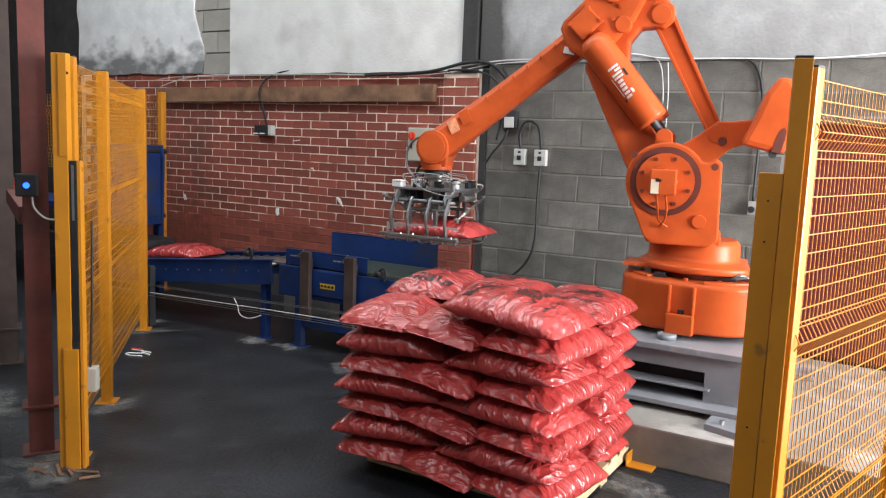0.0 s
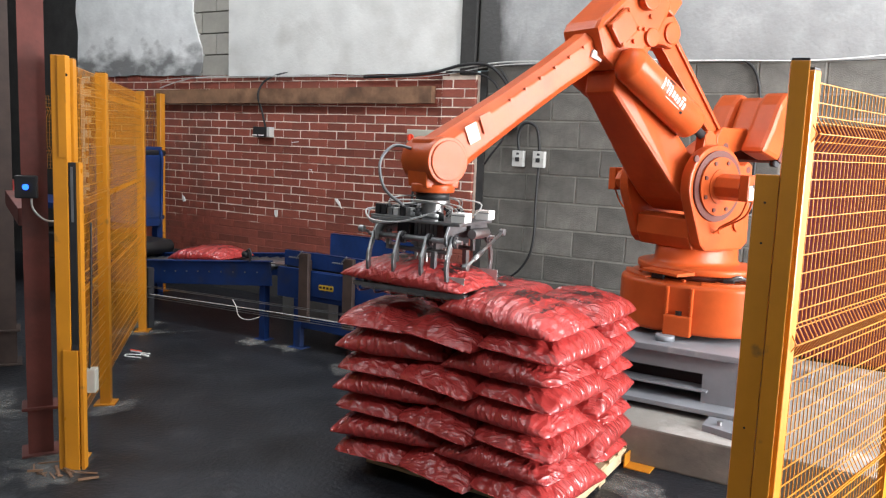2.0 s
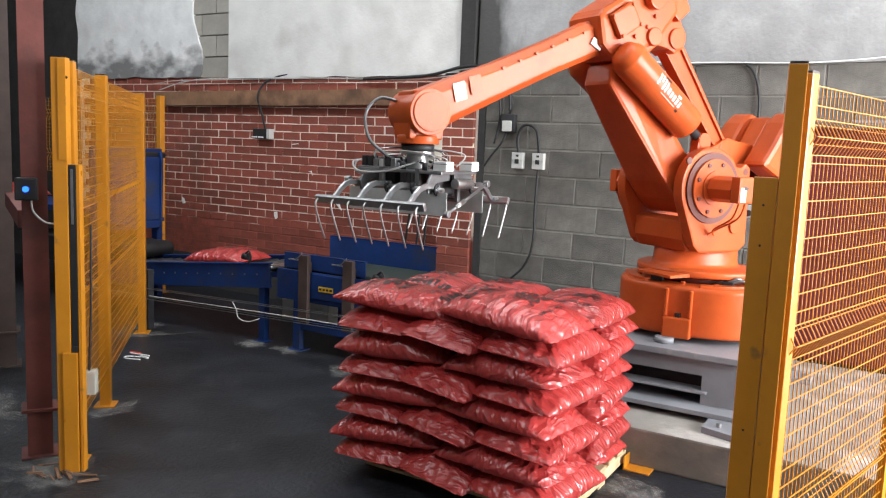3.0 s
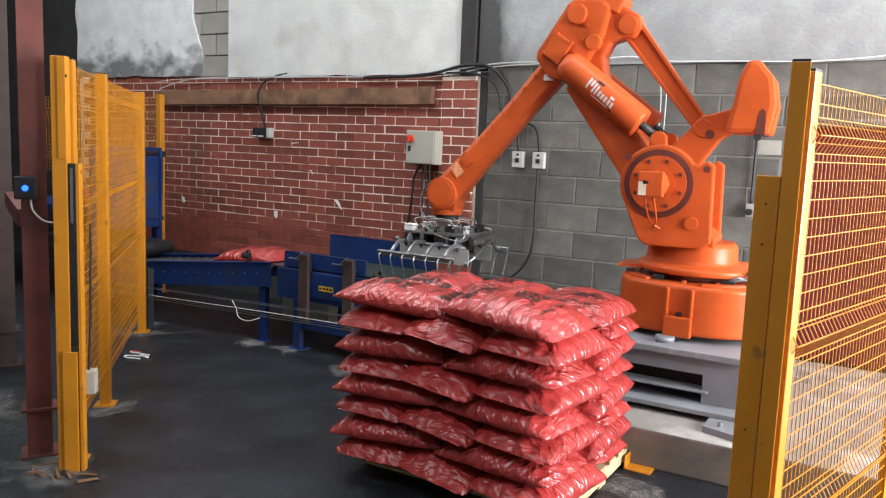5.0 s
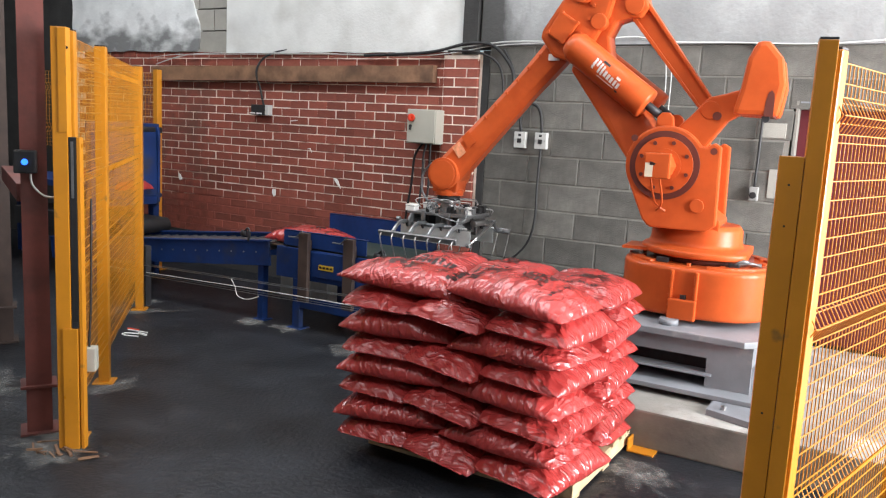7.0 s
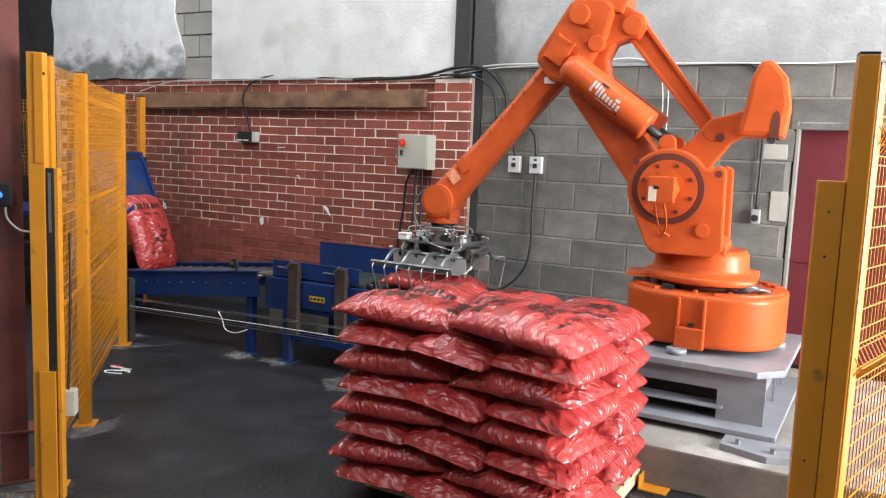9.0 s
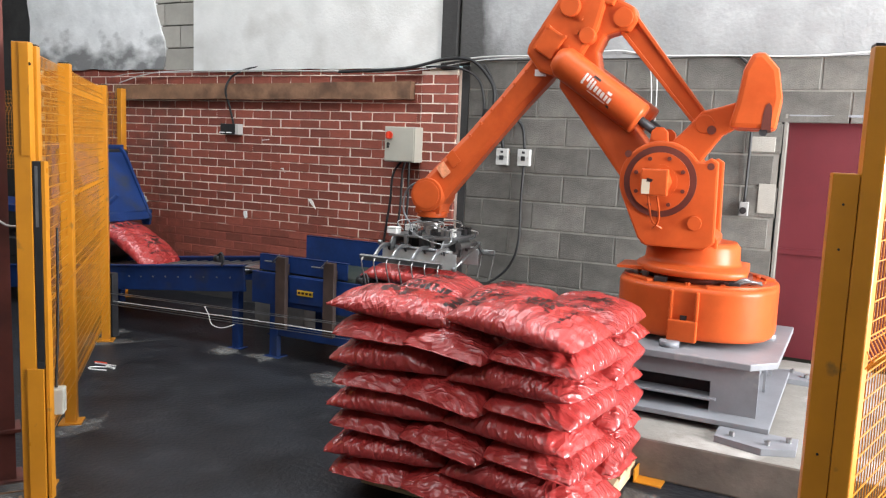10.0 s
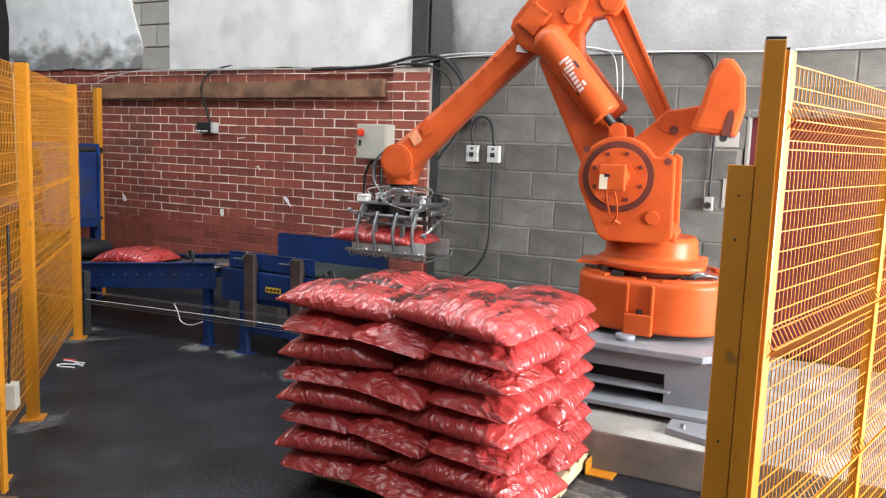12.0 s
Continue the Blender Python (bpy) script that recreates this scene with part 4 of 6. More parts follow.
for vtx in bm.verts:
    f = min(1, max(0, (vtx.co.z + 0.1) / 0.6))
    vtx.co.y *= 1.05 - 0.38 * f
lower_arm = part("lower_arm", bm, ORANGE, robot, "orange tapered lower arm", 0.02)
bm = bmesh.new()
cyl(bm, (E_.x - S.x, -0.19, E_.y - S.y), (E_.x - S.x, 0.19, E_.y - S.y), 0.075, n=28)
part("elbow_pin", bm, ORANGE, lower_arm, "round elbow bearing", 0.006)
T_ = Vector((0.84, 2.135))
bm = bmesh.new()
cyl(bm, (T_.x - S.x, -0.27, T_.y - S.y), (T_.x - S.x, 0.27, T_.y - S.y), 0.03, n=20)
part("trunnion", bm, ORANGE, lower_arm)

# balance cylinders: origin at the upper pin, axis along -x of the part
cylinders, plungers = [], []
span = (T_ - G_).length
for y in (0.19, -0.19):
    bm = bmesh.new()
    lathe(bm, [(0.03, 0.098), (0.066, 0.092), (0.080, 0.070), (0.096, 0.045), (0.098, 0.035), (0.098, -0.525), (0.092, -0.540), (0.045, -0.545)], 32, pose(0, y, 0, 0, 90, 0))
    c = part("balance_cylinder", bm, ORANGE, robot, "orange balance cylinder with white lettering")
    if y > 0:
        # a plain emblem of bars in place of the maker's mark
        for x0, x1, z0, z1, mt in ((-0.155, -0.140, -0.03, 0.04, WHITEPAINT), (-0.178, -0.163, 0.0, 0.04, WHITEPAINT), (-0.20, -0.186, -0.03, 0.035, WHITEPAINT), (-0.222, -0.208, -0.03, 0.03, WHITEPAINT), (-0.25, -0.232, -0.025, 0.012, WHITEPAINT), (-0.276, -0.258, -0.028, 0.008, WHITEPAINT), (-0.302, -0.284, -0.03, 0.006, WHITEPAINT), (-0.328, -0.312, -0.032, 0.004, WHITEPAINT), (-0.354, -0.337, -0.034, 0.002, WHITEPAINT), (-0.33, -0.20, -0.046, -0.041, WHITEPAINT), (-0.235, -0.185, 0.04, 0.055, DARKMETAL), (-0.34, -0.31, 0.012, 0.028, WHITEPAINT), (-0.365, -0.345, -0.055, -0.043, DARKMETAL)):
            bm = bmesh.new()
            for k in range(4):
                za, zb = z0 + (z1 - z0) * k / 4, z0 + (z1 - z0) * (k + 1) / 4
                ya, yb = y + math.sqrt(0.0992 ** 2 - za * za), y + math.sqrt(0.0992 ** 2 - zb * zb)
                bm.faces.new([bm.verts.new(p) for p in ((x0, ya, za), (x1, ya, za), (x1 + 0.004, yb, zb), (x0 + 0.004, yb, zb))])
            bmesh.ops.solidify(bm, geom=bm.faces[:], thickness=0.0012)
            part("emblem", bm, mt, c)
    cylinders.append(c)
    bm = bmesh.new()
    cyl(bm, (0.02, y, 0), (0.30, y, 0), 0.026, n=18)
    cyl(bm, (0.0, y - 0.034, 0), (0.0, y + 0.034, 0), 0.044, n=20)
    for f in bm.faces:
        f.material_index = 1 if f.calc_center_median().x < 0.05 and max((v_.co.xz.length for v_ in f.verts)) < 0.06 else 0
    plungers.append(part("plunger", bm, [DARKMETAL, ORANGE], robot, "dark steel plunger of the balance cylinder"))

# link rod between lever and forearm, about R
bm = bmesh.new()
v2 = F_ - R_
d2 = v2.normalized()
n2 = Vector((-d2.y, d2.x))
for w_, y0, y1 in ((0.050, -0.022, 0.022),):
    plate(bm, [tuple(p) for p in (n2 * 0.038, d2 * v2.length + n2 * 0.058, d2 * v2.length - n2 * 0.058, -n2 * 0.045)], y0, y1)
plate(bm, [tuple(p) for p in (n2 * 0.045, d2 * v2.length + n2 * 0.07, d2 * v2.length + n2 * 0.045, n2 * 0.028)], -0.04, 0.04)
plate(bm, [tuple(p) for p in (-n2 * 0.052, d2 * v2.length - n2 * 0.07, d2 * v2.length - n2 * 0.045, -n2 * 0.035)], -0.04, 0.04)
cyl(bm, (0, -0.06, 0), (0, 0.06, 0), 0.055, n=22)
cyl(bm, (v2.x, -0.06, v2.y), (v2.x, 0.06, v2.y), 0.075, n=22)
rod = part("link_rod", bm, ORANGE, robot, "orange parallel link rod", 0.005)

# lever with counterweight, about S
bm = bmesh.new()
plate(bm, rel([(0.20, 1.42), (0.40, 1.50), (0.30, 1.62), (0.14, 1.80), (0.06, 1.90), (-0.02, 1.92), (-0.16, 1.97), (-0.22, 1.86), (-0.06, 1.76), (0.06, 1.58)], S), -0.055, 0.055)
lever = part("counterweight_lever", bm, ORANGE, robot, "orange lever", 0.012)
bm = bmesh.new()
# solid dark pin, coloured as the shade in a hole
cyl(bm, (0.0 - S.x, -0.062, 1.79 - S.y), (0.0 - S.x, 0.062, 1.79 - S.y), 0.026, n=16)
part("hole", bm, DARKRED, lever)
bm = bmesh.new()
cw = [(-0.10, 1.80), (-0.13, 1.95), (-0.15, 2.12), (-0.19, 2.215), (-0.255, 2.22), (-0.335, 2.13), (-0.365, 1.98), (-0.345, 1.80)]
plate(bm, rel(cw, S), 0.08, 0.25)
plate(bm, rel(cw, S), -0.25, -0.08)
plate(bm, rel([(-0.16, 1.93), (-0.19, 2.19), (-0.25, 2.20), (-0.33, 2.11), (-0.33, 1.93)], S), -0.08, 0.08)
cwt = part("counterweight", bm, ORANGE, lever, "large orange counterweight", 0.03)
# dark plate laid through the weight for the shade of its notch
bm = bmesh.new()
slot = [(-0.272, 1.798), (-0.275, 1.88), (-0.285, 1.93), (-0.30, 1.945), (-0.315, 1.93), (-0.322, 1.88), (-0.322, 1.798)]
plate(bm, rel(slot, S), -0.252, 0.252)
part("slot", bm, DARKRED, cwt, "notch of the weight, its shade painted dark")
bm = bmesh.new()
cyl(bm, (-0.285 - S.x, 0.20, 1.785 - S.y), (-0.285 - S.x, 0.24, 1.785 - S.y), 0.022, n=14)
part("stud", bm, DARKMETAL, cwt, "dark stud under the weight")

# forearm, about E
bm = bmesh.new()
fd = Vector((0.722, -0.867)).normalized()
fn = Vector((-fd.y, fd.x))
J_ = Vector((1.023, 2.167)) - E_
Wl = W_ - E_


def across(c, half):
    return [tuple(c + fn * half), tuple(c - fn * half)]


sec = [(J_ - fd * 0.01, 0.098, 0.085), (J_ + fd * 0.35, 0.088, 0.078), (J_ + fd * 0.68, 0.092, 0.08), (Wl - fd * 0.10, 0.105, 0.095), (Wl + fd * 0.02, 0.11, 0.10)]
rings = []
for c, hw, hy in sec:
    k = []
    for u, v_ in ((1, 0.55), (0.62, 1), (-0.62, 1), (-1, 0.55), (-1, -0.55), (-0.62, -1), (0.62, -1), (1, -0.55)):
        p = c + fn * hw * u
        k.append(bm.verts.new((p.x, hy * v_, p.y)))
    rings.append(k)
for a, b in zip(rings, rings[1:]):
    for i in range(8):
        bm.faces.new((a[i], a[(i + 1) % 8], b[(i + 1) % 8], b[i]))
bm.faces.new(rings[0]), bm.faces.new(rings[-1])
forearm = part("forearm", bm, ORANGE, robot, "long orange forearm", 0.008)
bm = bmesh.new()
blk = [(1.135, 2.215), (1.125, 2.265), (0.94, 2.565), (0.88, 2.60), (0.72, 2.59), (0.66, 2.54), (0.70, 2.36), (0.84, 2.10), (0.93, 2.07), (1.04, 2.10)]
plate(bm, rel(blk, E_), -0.14, 0.14)
part("gear_housing", bm, ORANGE, forearm, "", 0.024)
bm = bmesh.new()
plate(bm, rel([(0.86, 2.06), (0.80, 1.985), (0.73, 1.985), (0.675, 2.04), (0.675, 2.12), (0.70, 2.24), (0.66, 2.33), (0.58, 2.355), (0.52, 2.355), (0.475, 2.42), (0.50, 2.50), (0.60, 2.55), (0.72, 2.56), (0.86, 2.40)], E_), -0.085, 0.085)
part("rear_lever", bm, ORANGE, forearm, "", 0.016)
bm = bmesh.new()
cyl(bm, (F_.x - E_.x, -0.10, F_.y - E_.y), (F_.x - E_.x, 0.10, F_.y - E_.y), 0.06, n=24)
part("link_pin", bm, ORANGE, forearm, "", 0.006)
bm = bmesh.new()
plate(bm, rel([(0.79, 2.60), (0.67, 2.66), (0.58, 2.60), (0.62, 2.50), (0.72, 2.52)], E_), -0.11, 0.13)
part("end_cover", bm, ORANGE, forearm, "", 0.012)
bm = bmesh.new()
cyl(bm, (0.755 - E_.x, 0.085, 2.32 - E_.y), (0.755 - E_.x, 0.16, 2.32 - E_.y), 0.05, n=20)
part("motor", bm, ORANGE, forearm, "orange painted motor", 0.006)
bm = bmesh.new()
plate(bm, rel([(1.085, 2.245), (1.00, 2.385), (0.88, 2.31), (0.965, 2.17)], E_), 0.14, 0.175)
part("cover", bm, ORANGE, forearm, "bolted cover plate", 0.010)
bm = bmesh.new()
cyl(bm, (0.865 - E_.x, 0.14, 2.49 - E_.y), (0.865 - E_.x, 0.19, 2.49 - E_.y), 0.062, n=24)
part("cap", bm, ORANGE, forearm, "round cover", 0.006)
for x, z in ((1.07, 2.25), (0.965, 2.19), (0.99, 2.37), (0.89, 2.31), (0.93, 2.14), (0.82, 2.34), (0.80, 2.42), (0.87, 2.25)):
    bm = bmesh.new()
    cyl(bm, (x - E_.x, 0.135, z - E_.y), (x - E_.x, 0.186 if z < 2.4 and x > 0.88 else 0.155, z - E_.y), 0.012, n=10)
    part("bolt", bm, ORANGE, forearm)
bm = bmesh.new()
c = Vector((1.045, 2.10)) - E_
box(bm, c.x - 0.035, 0.07, c.y - 0.02, c.x + 0.035, 0.098, c.y + 0.02, None)
part("label", bm, WHITEPAINT, forearm, "small pale plate")
bm = bmesh.new()
cyl(bm, (Wl.x, -0.125, Wl.y), (Wl.x, 0.125, Wl.y), 0.112, n=36)
cyl(bm, (Wl.x, 0.125, Wl.y), (Wl.x, 0.132, Wl.y), 0.095, n=36)
part("wrist_bearing", bm, ORANGE, forearm, "round wrist housing", 0.006)
for o_, y_ in ((0.20, 0.098), (0.30, 0.096)):
    c = Wl - fd * o_ + fn * 0.03
    bm = bmesh.new()
    plate(bm, [tuple(c + fd * x + fn * z) for x, z in ((-0.026, -0.048), (0.042, -0.04), (0.026, 0.048), (-0.042, 0.04))], y_, y_ + 0.004)
    if o_ == 0.20:
        part("sticker", bm, PEACH, forearm, "worn pale orange sticker")
    else:
        part("ridge", bm, ORANGE, forearm)
for k in range(6):
    c = J_ + fd * (0.12 + 0.11 * k) + fn * 0.055
    bm = bmesh.new()
    cyl(bm, (c.x, 0.07, c.y), (c.x, 0.092, c.y), 0.009, n=8)
    part("bolt", bm, ORANGE, forearm)

# wrist, about W, stays upright
bm = bmesh.new()
plate(bm, [(-0.075, 0.10), (0.075, 0.10), (0.10, -0.02), (0.09, -0.13), (-0.09, -0.13), (-0.10, -0.02)], -0.085, 0.085)
lathe(bm, [(0.105, -0.155), (0.105, -0.115), (0.09, -0.11)], 28)
wrist = part("wrist", bm, ORANGE, robot, "orange wrist held upright", 0.006)
bm = bmesh.new()
lathe(bm, [(0.082, -0.19), (0.082, -0.155)], 28)
part("flange", bm, RUBBER, wrist, "black tool flange")
bm = bmesh.new()
tube(bm, [(0.10, -0.05, 0.05), (0.18, -0.08, 0.06), (0.25, -0.08, -0.02), (0.24, -0.05, -0.14), (0.16, 0.0, -0.22)], 0.008)
part("hose", bm, ALU, wrist, "grey air hose")

# ---- bag gripper: x along the bag ----
gripper = thing("bag_gripper", "pale aluminium bag gripper with two jaws of curved tines", "gripper")
bm = bmesh.new()
lathe(bm, [(0.085, -0.018), (0.085, 0.0)], 28)
lathe(bm, [(0.055, -0.085), (0.055, -0.018)], 24)
part("mount", bm, STEEL, gripper, "bright round mount", 0.003)
part("top_plate", B(-0.245, -0.165, -0.104, 0.245, 0.165, -0.090), ALU, gripper, "", 0.003)
part("valve_tray", B(0.02, -0.155, -0.089, 0.255, 0.155, -0.080), GALV, gripper, "thin bright tray", 0.002)
for x in (-0.205, 0.185):
    for side in (-1, 1):
        bm = bmesh.new()
        pts = [(0.02, -0.104), (0.185, -0.104), (0.215, -0.15), (0.205, -0.195), (0.175, -0.195), (0.135, -0.145), (0.02, -0.135)]
        a = [bm.verts.new((x, side * p, q)) for p, q in pts]
        b = [bm.verts.new((x + 0.012, side * p, q)) for p, q in pts]
        bm.faces.new(a), bm.faces.new(b[::-1])
        for i in range(len(a)):
            bm.faces.new((a[i], b[i], b[(i + 1) % len(a)], a[(i + 1) % len(a)]))
        part("hanger", bm, ALU, gripper, "pale shaped side hanger", 0.003)
bm = bmesh.new()
for k in range(6):
    box(bm, -0.065 + 0.022 * k, -0.06, -0.235, -0.048 + 0.022 * k, 0.06, -0.104)
box(bm, -0.06, -0.052, -0.23, 0.06, 0.052, -0.104)
part("guide_column", bm, ALU, gripper, "ribbed aluminium guide column", 0.002)
for x, w_ in ((-0.14, 0.06), (0.115, 0.07)):
    part("actuator_block", B(x - w_ / 2, -0.075, -0.205, x + w_ / 2, 0.075, -0.105), DARKMETAL, gripper, "dark actuator block", 0.004)
for side in (-1, 1):
    bm = bmesh.new()
    cyl(bm, (-0.262, side * 0.165, -0.175), (0.250, side * 0.165, -0.175), 0.010, n=12)
    part("hinge_shaft", bm, STEEL, gripper, "bright hinge shaft")
    bm = bmesh.new()
    cyl(bm, (-0.16, side * 0.115, -0.235), (0.17, side * 0.115, -0.235), 0.011, n=12)
    for x in (-0.17, 0.17):
        box(bm, x - 0.009, side * 0.115 - 0.012, -0.245, x + 0.009, side * 0.115 + 0.012, -0.15)
    part("cross_tube", bm, ALU, gripper, "grey cross tube", 0.002)
    for x in (-0.225, -0.095, 0.055, 0.2):
        bm = bmesh.new()
        cyl(bm, (x - 0.008, side * 0.165, -0.175), (x + 0.003, side * 0.165, -0.175), 0.030, n=18)
        disc = part("pivot_disc", bm, DARKMETAL, gripper, "dark pivot disc", 0.002)
        for a in range(0, 360, 90):
            bm = bmesh.new()
            c = Vector((x - 0.008, side * 0.165 + 0.02 * math.cos(radians(a)), -0.175 + 0.02 * math.sin(radians(a))))
            cyl(bm, c, c + Vector((-0.005, 0, 0)), 0.005, n=8)
            part("bolt", bm, STEEL, disc)
# white junction boxes on brackets, valves and fittings on the tray
for y in (-0.125, 0.115):
    jb = part("junction_box", B(-0.262, y - 0.034, -0.0885, -0.188, y + 0.034, -0.043), WHITEPAINT, gripper, "white junction box", 0.004)
    part("lid_seam", B(-0.2635, y - 0.0355, -0.056, -0.1865, y + 0.0355, -0.053), ALU, jb)
rng = random.Random(12)
for x in (0.05, 0.085, 0.12, 0.155, 0.19, 0.225):
    for y in (-0.115, -0.045, 0.05, 0.115):
        h_ = rng.uniform(0.022, 0.055)
        mt = rng.choice((RUBBER, PALEBOX, GALV, DARKMETAL, GALV))
        part("valve", B(x - 0.014, y - rng.uniform(0.018, 0.028), -0.0795, x + 0.014, y + 0.024, -0.0795 + h_), mt, gripper, "", 0.003)
for x, y in ((-0.10, -0.12), (-0.11, 0.10), (-0.02, -0.125), (0.0, 0.12)):
    bm = bmesh.new()
    cyl(bm, (x, y, -0.0895), (x, y, -0.055), 0.013, n=10)
    cyl(bm, (x, y, -0.06), (x + 0.03, y, -0.05), 0.007, n=8)
    part("elbow_fitting", bm, RUBBER, gripper, "black hose fitting")
for k in range(11):
    x0, y0 = rng.uniform(0.04, 0.22), rng.choice((-0.12, -0.05, 0.05, 0.12))
    x1, y1 = rng.uniform(-0.2, -0.05), rng.uniform(-0.14, 0.14)
    sag, lift = rng.uniform(-0.04, 0.03), rng.uniform(-0.015, 0.03)
    bm = bmesh.new()
    if k < 3:
        sy = 0.19 if k < 2 else -0.19
        tube(bm, [(0.20, sy * 0.6, -0.05), (0.28 - 0.02 * k, sy * 0.8, -0.06), (0.22, sy, -0.105 - 0.01 * k), (0.05, sy * 1.05, -0.10), (-0.08, sy * 0.8, -0.055), (-0.10, sy * 0.55, -0.04)], 0.0046)
    else:
        tube(bm, [(x0, y0, -0.045), (x0 * 0.6 + 0.05, y0 * 1.25 + sag, lift - 0.02), (0.5 * (x0 + x1), 0.5 * (y0 + y1) + 2 * sag, lift - 0.01), (x1 - 0.03, y1 * 1.1 - sag, lift - 0.03), (x1, y1, -0.07)], 0.0036)
    part("hose", bm, GALV if k % 3 else PALEBOX, gripper, "thin grey air hose")
# long adjusting rods that tie the two jaws together, with ball joints
for x, s_ in ((-0.285, 1), (0.268, -1)):
    a, b = Vector((x, s_ * 0.165, -0.285)), Vector((x, -s_ * 0.205, -0.150))
    bm = bmesh.new()
    cyl(bm, a, b, 0.0075, n=10)
    cyl(bm, a.lerp(b, 0.2), a.lerp(b, 0.42), 0.012, n=10)
    tie = part("tie_rod", bm, STEEL, gripper, "bright adjusting rod")
    for c in (a, b):
        bm = bmesh.new()
        cyl(bm, c + Vector((-0.013, 0, 0)), c + Vector((0.013, 0, 0)), 0.017, n=14)
        part("ball_joint", bm, GALV, tie, "", 0.003)
    bm = bmesh.new()
    cyl(bm, (x * 0.82, s_ * 0.02, -0.150), (x * 0.82, -s_ * 0.13, -0.150), 0.024, n=16)
    part("air_cylinder", bm, STEEL, gripper, "bright air cylinder", 0.003)
for k in range(4):
    bm = bmesh.new()
    cyl(bm, (-0.03 + 0.02 * k, 0.09, -0.30), (-0.03 + 0.02 * k, 0.09, -0.225), 0.006, n=8)
    cyl(bm, (-0.03 + 0.02 * k, -0.09, -0.30), (-0.03 + 0.02 * k, -0.09, -0.225), 0.006, n=8)
    part("guide_pin", bm, STEEL, gripper)
# side plates that hold the sack; they lift as the jaws open
pads = []
for side in (-1, 1):
    bm = bmesh.new()
    box(bm, -0.285, side * 0.172 - 0.002, -0.445, 0.285, side * 0.172 + 0.002, -0.335)
    pad = part("side_plate", bm, BRUSHED, gripper, "thin bright brushed side plate", 0.001)
    for x in (-0.11, 0.10):
        bm = bmesh.new()
        box(bm, x - 0.012, side * 0.155 - 0.012, -0.37, x + 0.012, side * 0.155 + 0.012, -0.23)
        part("pad_bracket", bm, ALU, pad, "", 0.002)
    pads.append(pad)
jaws = []
for side in (-1, 1):
    # origin of a jaw: its hinge at y = side * 0.19, z = -0.175
    bm = bmesh.new()
    cyl(bm, (-0.24, 0, 0), (0.22, 0, 0), 0.014, n=12)
    jaw = part("jaw", bm, ALU, gripper, "swinging jaw")
    arm_line = [(-0.006, 0.028), (0.012, 0.010), (0.030, -0.03), (0.052, -0.075), (0.060, -0.12), (0.052, -0.165), (0.038, -0.205), (0.036, -0.235)]
    for x in (-0.225, -0.09, 0.06, 0.205):
        bm = bmesh.new()
        plate_pts = [(p + 0.013, q) for p, q in arm_line] + [(p - 0.013, q) for p, q in arm_line[::-1]]
        a = [bm.verts.new((x, side * p, q)) for p, q in plate_pts]
        b = [bm.verts.new((x + 0.014, side * p, q)) for p, q in plate_pts]
        n_ = len(arm_line)
        for i in range(n_ - 1):
            j = 2 * n_ - 1 - i
            bm.faces.new((a[i], a[i + 1], a[j - 1], a[j]))
            bm.faces.new((b[i], b[j], b[j - 1], b[i + 1]))
        for i in range(len(a)):
            bm.faces.new((a[i], b[i], b[(i + 1) % len(a)], a[(i + 1) % len(a)]))
        part("jaw_arm", bm, GALV, jaw, "curved pale arm", 0.003)
    bm = bmesh.new()
    y0, y1 = sorted((side * 0.018, side * 0.054))
    box(bm, -0.315, y0, -0.252, 0.305, y1, -0.230)
    tine_bar = part("tine_bar", bm, GALV, jaw, "long pale bar that carries the tines", 0.004)
    for k in range(6):
        bm = bmesh.new()
        cyl(bm, (-0.25 + 0.1 * k, side * 0.036, -0.231), (-0.25 + 0.1 * k, side * 0.036, -0.220), 0.010, n=6)
        part("bolt", bm, STEEL, tine_bar)
    for k in range(7):
        bm = bmesh.new()
        x = -0.285 + 0.095 * k
        tube(bm, [(x, side * 0.040, -0.250), (x, side * 0.035, -0.270), (x, side * 0.012, -0.282), (x, -side * 0.05, -0.284), (x, -side * 0.10, -0.283), (x, -side * 0.16, -0.280)], 0.0050, 6, 4)
        part("tine", bm, STEEL, jaw)
    jaws.append((jaw, side))

# ---- conveyors ----
c1 = thing("infeed_conveyor", "dark blue steel roller conveyor rising gently to the robot", "conveyor")
P0, P1 = Vector((-4.3, 5.36, 0.425)), Vector((-1.74, 5.54, 0.665))


def on_c1(u, side, dz):
    p = P0.lerp(P1, u)
    return (p.x - 0.045 * side, p.y + 0.62 * side, p.z + dz)


def bar(bm, a, b, wy, hz):
    a, b = Vector(a), Vector(b)
    d = (b - a).normalized()
    sd = d.cross(Vector((0, 0, 1))).normalized() * wy / 2
    up = sd.cross(d).normalized() * hz / 2
    ra = [bm.verts.new(a + o) for o in (sd + up, up - sd, -sd - up, sd - up)]
    rb = [bm.verts.new(b + o) for o in (sd + up, up - sd, -sd - up, sd - up)]
    for i in range(4):
        bm.faces.new((ra[i], ra[(i + 1) % 4], rb[(i + 1) % 4], rb[i]))
    bm.faces.new(ra), bm.faces.new(rb)


